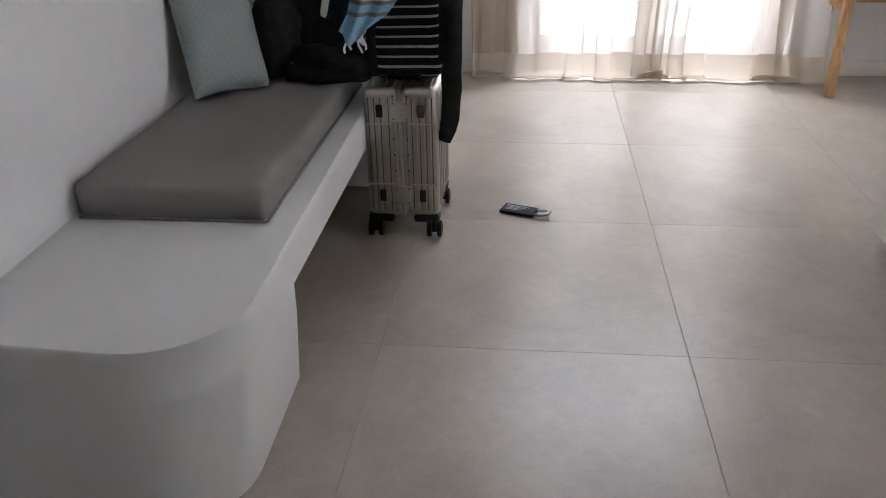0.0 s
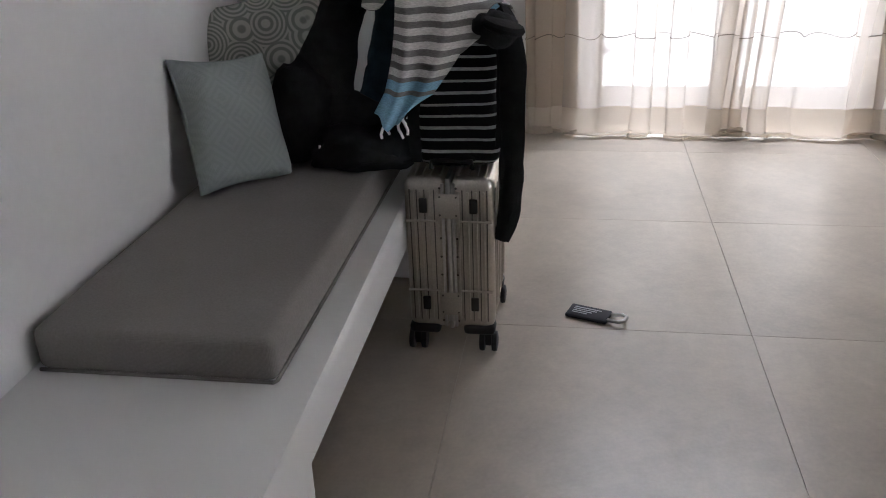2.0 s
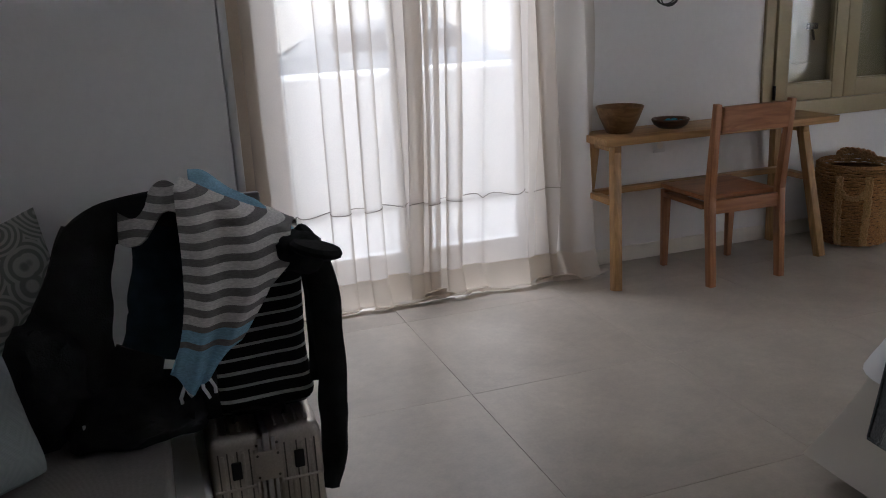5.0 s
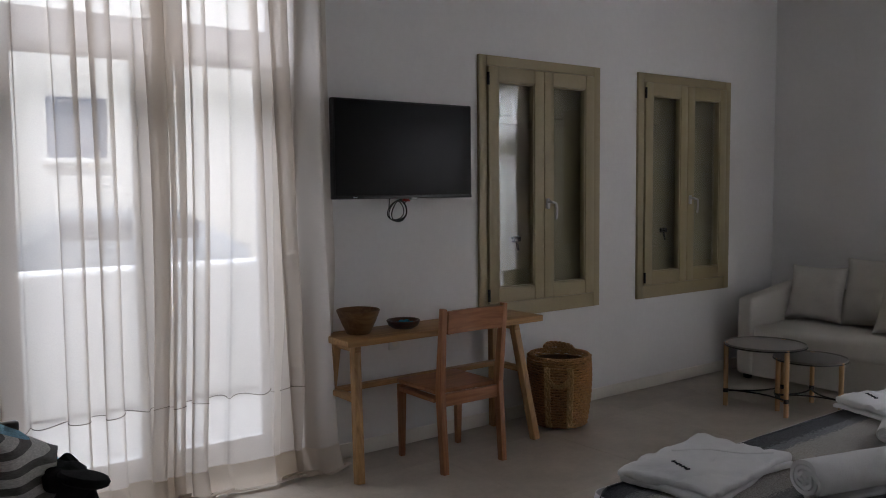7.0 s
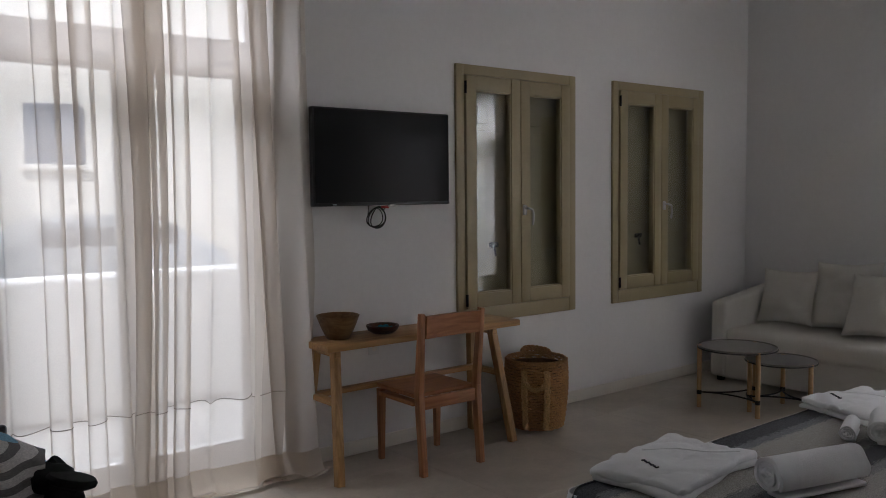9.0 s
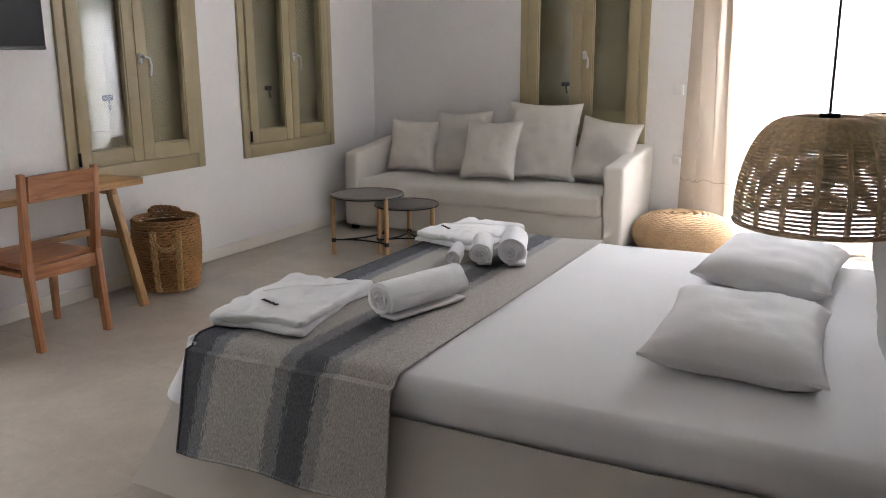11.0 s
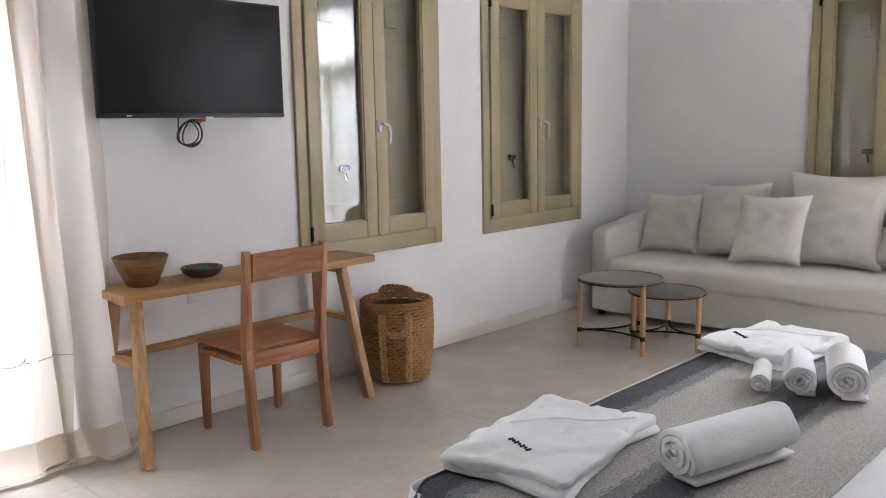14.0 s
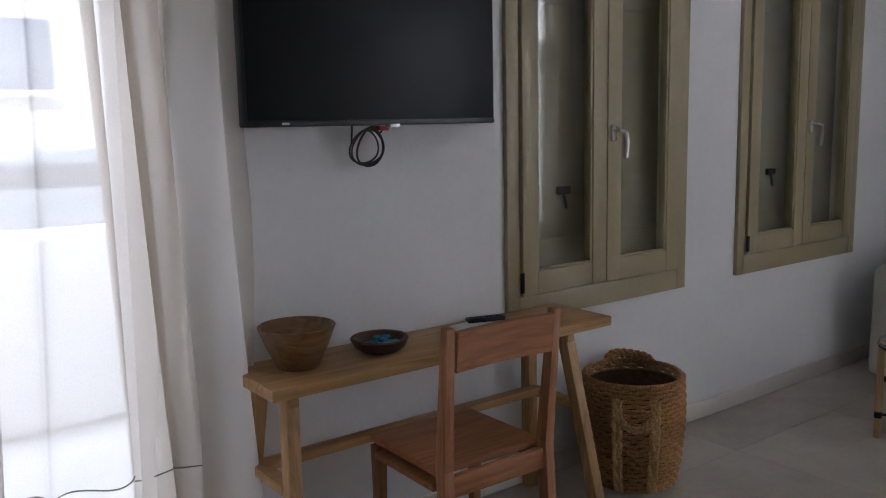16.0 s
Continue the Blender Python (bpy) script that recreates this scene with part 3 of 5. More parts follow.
def curtain(name, label, length, top, material, seed, freqs, pool=0.10, nu=420, nv=44, flare=0.05, seam_z=0.49, pleat=42.0, depth=0.031):
    """Hanging cloth in its own x; the room lies at -y. Its hem lies rolled and crumpled on the floor."""
    ob = thing(name, label, "curtain")
    fall = 0.13

    def hang(s, v):
        """Place of the cloth at height v (0 just over the hem, 1 at the rail)."""
        low = 1 - v
        drift = 0.13 * low * noise.noise(Vector((s * 2.1, v * 0.7, seed))) + 0.03 * low * math.sin(s * 7 + seed * 2)
        q = s + drift
        th = q * pleat + 2.2 * math.sin(q * pleat * 0.13 + seed) + 1.5 * math.sin(q * pleat * 0.29 + seed * 2)
        amp = depth * (0.55 + 1.1 * abs(noise.noise(Vector((q * 2.6, 0.3 * v, seed + 4)))))
        y = fold(s, freqs, seed) * (0.75 + 0.5 * low) + amp * math.sin(th) * (0.7 + 0.3 * v) + 0.006 * low * noise.noise(Vector((s * 9, v * 7, seed)))
        x = s - amp * 1.25 * math.sin(2 * th) * (0.7 + 0.3 * v) + (s / length - 0.5) * 2 * flare * low ** 2
        return Vector((x, y, fall + v * (top - fall)))

    def hem(s, k):
        """The last cloth below: it falls to the floor, runs out and rolls back on itself."""
        p = hang(s, 0.0)
        a = 0.55 + 0.9 * abs(noise.noise(Vector((s * 2.7, 1.0, seed + 5))))
        lump = 0.35 + 1.3 * abs(noise.noise(Vector((s * 5.5, 2.0, seed + 8))))
        run = k / 0.72 if k < 0.72 else 1 - (k - 0.72) * 1.3
        rise = math.sin(math.pi * min(1.0, max(0.0, (k - 0.34) / 0.66)))
        crumple = noise.noise(Vector((s * 13, k * 3.0, seed)))
        p.y = p.y * (1 - 0.6 * k) - pool * a * run + 0.016 * k * crumple
        p.x += 0.05 * k * noise.noise(Vector((s * 4, k * 2, seed + 9))) + 0.012 * math.sin(s * 31 + seed) * k
        p.z = max(0.004, fall * max(0.0, 1 - k / 0.42) + 0.006 + 0.05 * lump * rise + 0.014 * k * crumple)
        return p

    part("cloth", sheet_mesh(lambda u, v: hang(u * length, v), nu, nv), material, ob)
    part("pooled_hem", sheet_mesh(lambda u, v: hem(u * length, 1 - v), nu, 22), HEM, ob, "crumpled hem lying on the floor")
    if seam_z:
        vs = (seam_z - fall) / (top - fall)
        pts = [hang(i / 220 * length, vs + 0.004 * math.sin(i * 0.16 + seed)) + Vector((0, -0.003, 0)) for i in range(221)]
        part("hem_stitching", tube(pts, 0.0022, 4), SEAM, ob)
    return ob


for _x, _len, _sd in ((0.21, 0.76, 1), (0.92, 0.74, 6)):
    curtain("sheer_curtain", "cream sheer linen curtain pooling on the floor", _len, 3.1, SHEER, _sd, [(23, 0.008), (9, 0.012)], 0.15, 260, 44, 0.03, pleat=35.0, depth=0.036).matrix_world = pose(_x, 4.84, 0)
curtain("heavy_curtain", "beige linen curtain gathered at the terrace door", 0.24, 3.1, DRAPE, 3, [(52, 0.010), (23, 0.02)], 0.07, 150, 44, 0.02).matrix_world = pose(0.0, 4.83, 0)
curtain("heavy_curtain", "beige linen curtain gathered beside the desk", 0.30, 3.1, LITLINEN, 4, [(48, 0.010), (21, 0.02)], 0.12, 170, 44, 0.05, 0.0).matrix_world = pose(1.58, 4.82, 0)
curtain("sheer_curtain", "white sheer linen curtain by the bed", 1.25, 3.0, WHITESHEER, 7, [(22, 0.012), (9, 0.012)], 0.10, 360).matrix_world = pose(6.33, 1.72, 0, 0, 0, -90)
curtain("heavy_curtain", "beige linen curtain gathered behind the pouf", 0.30, 3.0, DRAPE, 8, [(46, 0.028), (19, 0.02)], 0.05, 110).matrix_world = pose(6.32, 2.02, 0, 0, 0, -90)
curtain("heavy_curtain", "beige linen curtain gathered by the bed's head", 0.17, 3.0, DRAPE, 9, [(46, 0.028), (19, 0.02)], 0.05, 90).matrix_world = pose(6.32, 0.46, 0, 0, 0, -90)
for _n2, _a, _b2, _m2 in (("curtain_rail", (-0.06, 4.84, 3.14), (2.0, 4.84, 3.14), STEEL), ("curtain_rail", (6.33, 0.28, 3.04), (6.33, 2.1, 3.04), STEEL)):
    solo(_n2, tube([_a, _b2], 0.012, 10), _m2, "slim metal curtain rail above the terrace door", "curtain rail")


# ---- outside ----
solo("ground", box(-300, 300, -300, 300, -0.5, -0.13), GRASS, "dry ground reaching the horizon", "ground", kind="structure", smooth=False)
solo("terrace", box(-4, 12, 5.25, 7.2, -0.128, -0.03), PAVING, "pale paved terrace outside the doors", "terrace", kind="structure", smooth=False)
solo("terrace", box(6.75, 11.5, -3, 5.2, -0.128, -0.03), PAVING, "pale paved terrace outside the doors", "terrace", kind="structure", smooth=False)
solo("parapet", box(-4, 5, 6.95, 7.2, -0.03, 1.0, 0.04, 3), WHITEWASH, "whitewashed terrace parapet wall", "parapet", kind="structure")


def far_house():
    ob = thing("house", "white cubic house with a grey-blue window", "house", pose(0, 16, -0.128))
    part("wall", box(-9, 12, 0, 6, 0, 7.5, 0.05), WHITEWASH, ob)
    for x in (2.88, 7.6):
        wd = part("window", box(x, x + 0.95, -0.06, 0.02, 2.24, 3.27, 0.02), BLUEGREY, ob, "grey-blue shuttered window")
        part("sill", box(x - 0.08, x + 1.03, -0.14, -0.062, 2.15, 2.24, 0.01), WHITEWASH, wd)
    part("roof", box(-9.1, 12.1, -0.1, 6.1, 7.5, 7.7, 0.03), WHITEWASH, ob)


far_house()


def car():
    ob = thing("car", "grey-blue parked hatchback behind the parapet", "car", pose(2.75, 12.8, -0.128))
    prof = [(-1.9, 0.35), (-1.92, 0.7), (-1.75, 0.92), (-1.0, 1.0), (-0.45, 1.42), (0.9, 1.45), (1.55, 1.0), (1.9, 0.9), (1.95, 0.35)]
    b = bmesh.new()
    rows = [[b.verts.new((x, y * (0.82 if z > 1.1 else 1), z)) for x, z in prof] for y in (-0.85, 0.85)]
    for i in range(len(prof)):
        j = (i + 1) % len(prof)
        b.faces.new((rows[0][i], rows[0][j], rows[1][j], rows[1][i]))
    b.faces.new(rows[0][::-1])
    b.faces.new(rows[1])
    bmesh.ops.bevel(b, geom=b.edges[:], offset=0.05, segments=2, affect="EDGES")
    part("body", b, CARPAINT, ob)
    part("side_window", bar((-0.62, -0.80, 1.17), (1.15, -0.80, 1.17), 0.05, 0.26, bev=0.02, up=(0, 0, 1)), DARKGLASS, ob)
    for x in (-1.25, 1.25):
        for y in (-0.86, 0.86):
            w = part("wheel", lathe([(0.0, -0.1), (0.22, -0.11), (0.31, -0.09), (0.32, 0), (0.31, 0.09), (0.22, 0.11), (0.0, 0.1)], 28), RUBBER, ob)
            w.matrix_local = pose(x, y, 0.32, 90)


car()


# ---- the bench and what lies on it ----
def bench():
    ob = thing("bench", "white plastered built-in bench with a rounded end", "bench")
    b = bmesh.new()
    n, r, x0, x1, y0, y1 = 12, 0.20, -0.799, -0.228, 1.30, 3.139
    out = [(x0, y0), (x1 - r, y0)] + [(x1 - r + r * math.sin(k / n * math.pi / 2), y0 + r - r * math.cos(k / n * math.pi / 2)) for k in range(1, n + 1)] + [(x1, y1), (x0, y1)]
    lo, hi = [b.verts.new((x, y, 0.318)) for x, y in out], [b.verts.new((x, y, 0.43)) for x, y in out]
    b.faces.new(lo[::-1])
    b.faces.new(hi)
    for i in range(len(out)):
        j = (i + 1) % len(out)
        b.faces.new((lo[i], lo[j], hi[j], hi[i]))
    top = [e for e in b.edges if all(v.co.z > 0.4 for v in e.verts) and not all(v.co.x < x0 + 0.01 for v in e.verts)]
    bmesh.ops.bevel(b, geom=top, offset=0.022, segments=4, profile=0.5, affect="EDGES")
    part("seat_slab", b, BENCH, ob)
    b = bmesh.new()
    y1, x1 = 1.85, -0.242
    rings = []
    for z, g in ((0.0, 0.0), (0.2, 0.004), (0.320, 0.0)):
        pts = [(x0, y0 + g), (x1 - r - 0.002, y0 + g)] + [(x1 - r + (r - 0.002 - g) * math.sin(k / n * math.pi / 2), y0 + r - (r - g) * math.cos(k / n * math.pi / 2)) for k in range(1, n + 1)] + [(x1 - 0.008, y1), (x0, y1)]
        rings.append([b.verts.new((x - (0.012 if z == 0 and x > x0 else 0), y, z)) for x, y in pts])
    for a, c in zip(rings, rings[1:]):
        for i in range(len(a)):
            j = (i + 1) % len(a)
            b.faces.new((a[i], a[j], c[j], c[i]))
    b.faces.new(rings[0][::-1])
    b.faces.new(rings[-1])
    part("end_block", b, BENCH, ob)


bench()


def seat_pad():
    b = box(-0.782, -0.302, 1.865, 3.09, 0.432, 0.522, 0.022, 4)
    bmesh.ops.subdivide_edges(b, edges=[e for e in b.edges if e.calc_length() > 0.3], cuts=14, use_grid_fill=True)
    for v in b.verts:
        if v.co.z > 0.50:
            v.co.z += 0.005 * noise.noise(v.co * 4) + 0.004
    ob = thing("bench_cushion", "grey cotton seat cushion on the plastered bench", "cushion")
    part("cover", b, GREYCUSHION, ob)
    part("piping", tube([(-0.776, 1.868, 0.436), (-0.31, 1.868, 0.436), (-0.305, 1.875, 0.436), (-0.305, 3.08, 0.436)], 0.004, 6), GREYCUSHION, ob)


seat_pad()
_lean = Matrix.Translation((-0.668, 2.675, 0.688)) @ pose(0, 0, 0, 0, 0, 58) @ pose(0, 0, 0, 68, 0, 0) @ pose(0, 0, 0, 0, 0, -7)
cushion_thing("throw_pillow", "sage green diamond-woven throw pillow leaning on the wall", _lean, 0.285, 0.345, 0.12, SAGE, 1)
_lean = Matrix.Translation((-0.655, 2.975, 0.765)) @ pose(0, 0, 0, 0, 0, 22) @ pose(0, 0, 0, 72, 0, 0) @ pose(0, 0, 0, 0, 0, 11)
cushion_thing("throw_pillow", "ring-printed grey-green throw pillow leaning on the wall", _lean, 0.42, 0.42, 0.12, RINGS, 2)


def blob(cx, cy, cz, rx, ry, rz, seed, amp=0.18, sub=4, freq=5.0, flat=None):
    b = bmesh.new()
    bmesh.ops.create_icosphere(b, subdivisions=sub, radius=1)
    for v in b.verts:
        d = v.co.copy()
        k = 1 + amp * noise.noise(d * freq * 0.4 + Vector((seed * 5, 0, 0))) + amp * 0.35 * noise.noise(d * freq + Vector((seed, 3, 0)))
        v.co = (cx + d.x * rx * k, cy + d.y * ry * k, cz + d.z * rz * k)
        if flat is not None and v.co.z < flat:
            v.co.z = flat + 0.02 * (v.co.z - flat)
    return b


def ribbon(pts, w, t, seed=0, taper=(1, 1), up=(0, 1, 0)):
    """A soft strip of cloth along pts, w wide and t thick."""
    b = bmesh.new()
    pts = [Vector(p) for p in pts]
    fine = []
    for i in range(len(pts) - 1):
        p0, p1, p2, p3 = pts[max(0, i - 1)], pts[i], pts[i + 1], pts[min(len(pts) - 1, i + 2)]
        for k in range(6):
            u = k / 6
            fine.append(0.5 * (2 * p1 + (p2 - p0) * u + (2 * p0 - 5 * p1 + 4 * p2 - p3) * u * u + (3 * p1 - p0 - 3 * p2 + p3) * u ** 3))
    fine.append(pts[-1])
    rings = []
    for i, p in enumerate(fine):
        d = (fine[min(i + 1, len(fine) - 1)] - fine[max(i - 1, 0)]).normalized()
        x = Vector(up).cross(d).normalized()
        y = d.cross(x)
        s = taper[0] + (taper[1] - taper[0]) * i / (len(fine) - 1)
        ring = []
        for k in range(14):
            a = k / 14 * math.tau
            j = 1 + 0.25 * noise.noise(p * 12 + Vector((k * 0.7, seed, 0)))
            ring.append(b.verts.new(p + x * math.cos(a) * w / 2 * s * j + y * math.sin(a) * t / 2 * j))
        rings.append(ring)
    for a, c in zip(rings, rings[1:]):
        for k in range(14):
            b.faces.new((a[k], a[(k + 1) % 14], c[(k + 1) % 14], c[k]))
    b.faces.new(rings[0][::-1])
    b.faces.new(rings[-1])
    return b


def black_bag():
    ob = thing("black_bag", "soft black cloth bag slumped on the bench", "bag")
    part("body", blob(-0.53, 2.87, 0.665, 0.095, 0.12, 0.15, 3, 0.2, flat=0.53), BLACKCLOTH, ob)
    part("zip_pull", tube([(-0.462, 2.752, 0.600), (-0.460, 2.748, 0.580), (-0.464, 2.747, 0.560)], 0.0035, 6), STEEL, ob, "small metal zip pull")


black_bag()


def coat():
    ob = thing("jacket", "black cotton jacket draped over bag and bench", "jacket")
    part("body", ribbon([(-0.475, 2.85, 0.56), (-0.475, 2.87, 0.70), (-0.445, 2.91, 0.85), (-0.405, 2.945, 0.965)], 0.16, 0.08, 1, (1.25, 0.75), (0, 1, 0.2)), BLACKCLOTH, ob)
    part("shoulder", ribbon([(-0.435, 2.945, 0.945), (-0.36, 2.95, 0.975), (-0.27, 2.95, 0.985), (-0.15, 2.94, 0.98)], 0.11, 0.09, 7, (0.75, 1.05), (0, 1, 0)), BLACKCLOTH, ob)
    part("sleeve", ribbon([(-0.335, 2.87, 0.70), (-0.37, 2.85, 0.63), (-0.40, 2.84, 0.57)], 0.13, 0.07, 2, (0.8, 1.3)), BLACKCLOTH, ob)
    part("hem", blob(-0.365, 2.83, 0.575, 0.155, 0.12, 0.068, 6, 0.25, flat=0.53), BLACKCLOTH, ob)


coat()


# ---- suitcase, bag and towel ----
def suitcase():
    ob = thing("suitcase", "ribbed aluminium cabin suitcase on four wheels", "suitcase", pose(-0.104, 2.862, 0))
    X, Y, z0, z1 = 0.122, 0.17, 0.078, 0.532
    part("shell", box(-X, -0.007, -Y, Y, z0, z1, 0.026, 4), ALU, ob)
    part("shell", box(0.007, X, -Y, Y, z0, z1, 0.026, 4), ALU, ob)
    part("seam_frame", box(-0.0068, 0.0068, -Y - 0.004, Y + 0.004, z0 + 0.004, z1 + 0.003, 0.003), STEEL, ob)
    for x in (-0.095, -0.075, -0.052, -0.026, 0.026, 0.052, 0.075, 0.095):
        part("rib", box(x - 0.0035, x + 0.0035, -Y - 0.0035, -Y + 0.002, z0 + 0.035, z1 - 0.035, 0.0015), ALU, ob)
        part("rib", box(x - 0.0035, x + 0.0035, -Y + 0.03, Y - 0.03, z1 - 0.002, z1 + 0.003, 0.0015), ALU, ob)
    # Thin dark strips beside the ribs: the grooves' shade, put in as colour.
    for x in (-0.104, -0.085, -0.064, -0.038, 0.038, 0.064, 0.085, 0.104):
        part("groove_shade", box(x - 0.0016, x + 0.0016, -Y - 0.0012, -Y + 0.001, z0 + 0.03, z1 - 0.03), DARKALU, ob, smooth=False)
    for y in (-0.13, -0.08, -0.03, 0.03, 0.08, 0.13):
        part("rib", box(X - 0.002, X + 0.0035, y - 0.0035, y + 0.0035, z0 + 0.035, z1 - 0.035, 0.0015), ALU, ob)
    for x in (-0.0145, 0.0145):
        part("frame_strip", box(x - 0.004, x + 0.004, -Y - 0.006, -Y + 0.001, z0 + 0.01, z1 - 0.01, 0.0015), STEEL, ob)
    for z in (z0 + 0.125, z0 + 0.335):
        part("bead", tube([(-X + 0.004, -Y - 0.003, z), (-0.03, -Y - 0.003, z)], 0.0035, 6), ALU, ob)
        part("bead", tube([(0.03, -Y - 0.003, z), (X - 0.004, -Y - 0.003, z)], 0.0035, 6), ALU, ob)
    for z in (z0 + 0.085, z0 + 0.38):
        for x in (-0.068, 0.068):
            part("latch", box(x - 0.011, x + 0.011, -Y - 0.008, -Y, z - 0.021, z + 0.021, 0.003), PLASTIC, ob, "black plastic latch")
        plate = part("hinge_plate", box(-0.030, 0.030, -Y - 0.0075, -Y - 0.0055, z - 0.035, z + 0.035, 0.001), ALU, ob)
        for x in (-0.022, 0.022):
            for dz in (-0.026, 0.026):
                rv = part("rivet", lathe([(0.0, 0.0), (0.0032, 0.0), (0.0025, 0.002), (0.0, 0.0025)], 8), DARKALU, plate)
                rv.matrix_local = pose(x, -Y - 0.0074, z + dz, 90)
    for z in (z0 + 0.175, z0 + 0.23, z0 + 0.285, z0 + 0.43, z0 + 0.03):
        for x in (-0.022, 0.022):
            rv = part("rivet", lathe([(0.0, 0.0), (0.0035, 0.0), (0.0025, 0.0022), (0.0, 0.0028)], 8), DARKALU, ob)
            rv.matrix_local = pose(x, -Y - 0.004, z, 90)
    for x in (-0.078, 0.078):
        for y in (-0.145, 0.145):
            s = 1 if x > 0 else -1
            cup = part("corner_guard", box(x - 0.045, x + 0.045, y - 0.03, y + 0.03, 0.062, 0.092, 0.012, 3), PLASTIC, ob, "black plastic wheel housing")
            part("fork", box(x + s * 0.024 - 0.01, x + s * 0.024 + 0.01, y - 0.018, y + 0.018, 0.022, 0.064, 0.005), PLASTIC, cup)
            for dx in (-0.011, 0.011):
                wh = part("wheel", lathe([(0.0, -0.009), (0.016, -0.0095), (0.0285, -0.007), (0.030, 0), (0.0285, 0.007), (0.016, 0.0095), (0.0, 0.009)], 24), RUBBER, cup, "black double wheel")
                wh.matrix_local = pose(x + s * 0.024 + dx * 1.6, y, 0.0302, 0, 90)
    hd = part("carry_handle", tube([(-0.055, -0.09, z1), (-0.055, -0.09, z1 + 0.022), (0.0, -0.09, z1 + 0.026), (0.055, -0.09, z1 + 0.022), (0.055, -0.09, z1)], 0.008), PLASTIC, ob)
    part("pull_handle", merge(tube([(-0.05, 0.15, z1), (-0.05, 0.15, 0.98)], 0.007), merge(tube([(0.06, 0.15, z1), (0.06, 0.15, 0.98)], 0.007), box(-0.07, 0.08, 0.138, 0.162, 0.97, 1.0, 0.008, 3))), DARKALU, ob)


suitcase()


def striped_bag():
    ob = thing("backpack", "black backpack with thin white stripes on the suitcase", "backpack")
    b = box(-0.205, 0.028, 2.775, 2.985, 0.532, 0.945, 0.045, 4)
    bmesh.ops.subdivide_edges(b, edges=[e for e in b.edges if e.calc_length() > 0.08], cuts=10, use_grid_fill=True)
    for v in b.verts:
        v.co += Vector((noise.noise(v.co * 7), noise.noise(v.co * 7 + Vector((9, 0, 0))), 0.6 * noise.noise(v.co * 6 + Vector((0, 9, 0))))) * 0.016
    part("body", b, STRIPEBAG, ob)
    part("bottom", blob(-0.09, 2.88, 0.565, 0.125, 0.115, 0.045, 3, 0.1, flat=0.528), BLACKCLOTH, ob)
    part("strap", ribbon([(-0.13, 2.765, 0.93), (-0.17, 2.755, 0.82), (-0.20, 2.76, 0.68), (-0.20, 2.78, 0.55)], 0.035, 0.012), BLACKCLOTH, ob)
    part("side_strap", ribbon([(0.03, 2.78, 0.92), (0.036, 2.765, 0.78), (0.032, 2.77, 0.60)], 0.03, 0.012), BLACKCLOTH, ob)
    for k in range(6):
        part("lace", tube([(-0.215, 2.79, 0.60 + k * 0.05), (-0.228, 2.78, 0.62 + k * 0.05), (-0.215, 2.775, 0.64 + k * 0.05)], 0.004, 6), BLACKCLOTH, ob)


striped_bag()


def trousers():
    ob = thing("trousers", "black trousers hanging from the luggage", "trousers")
    part("leg", ribbon([(0.015, 2.82, 0.93), (0.058, 2.77, 0.86), (0.064, 2.75, 0.70), (0.062, 2.75, 0.56), (0.054, 2.75, 0.43), (0.036, 2.745, 0.37)], 0.070, 0.05, 4, (1.1, 0.75)), BLACKCLOTH, ob)
    part("cuff", ribbon([(0.044, 2.748, 0.39), (0.027, 2.742, 0.345)], 0.06, 0.04, 5), BLACKCLOTH, ob)


trousers()


def hat():
    ob = thing("cap", "black cap with a stiff brim on the luggage", "cap", pose(0.040, 2.69, 0.915, -8, 14, -30))
    part("brim", lathe([(0.0, 0.0), (0.044, 0.0), (0.054, 0.006), (0.056, 0.014), (0.05, 0.022), (0.0, 0.027)], 36), BLACKCLOTH, ob)
    part("crown", blob(-0.05, 0.05, -0.012, 0.06, 0.07, 0.045, 4, 0.15), BLACKCLOTH, ob)


hat()
solo("dark_shirt", ribbon([(-0.255, 2.93, 0.96), (-0.272, 2.91, 0.88), (-0.285, 2.90, 0.78), (-0.315, 2.88, 0.68)], 0.125, 0.06, 12, (0.9, 1.15)), NAVY, "dark blue crumpled shirt among the luggage", "shirt")


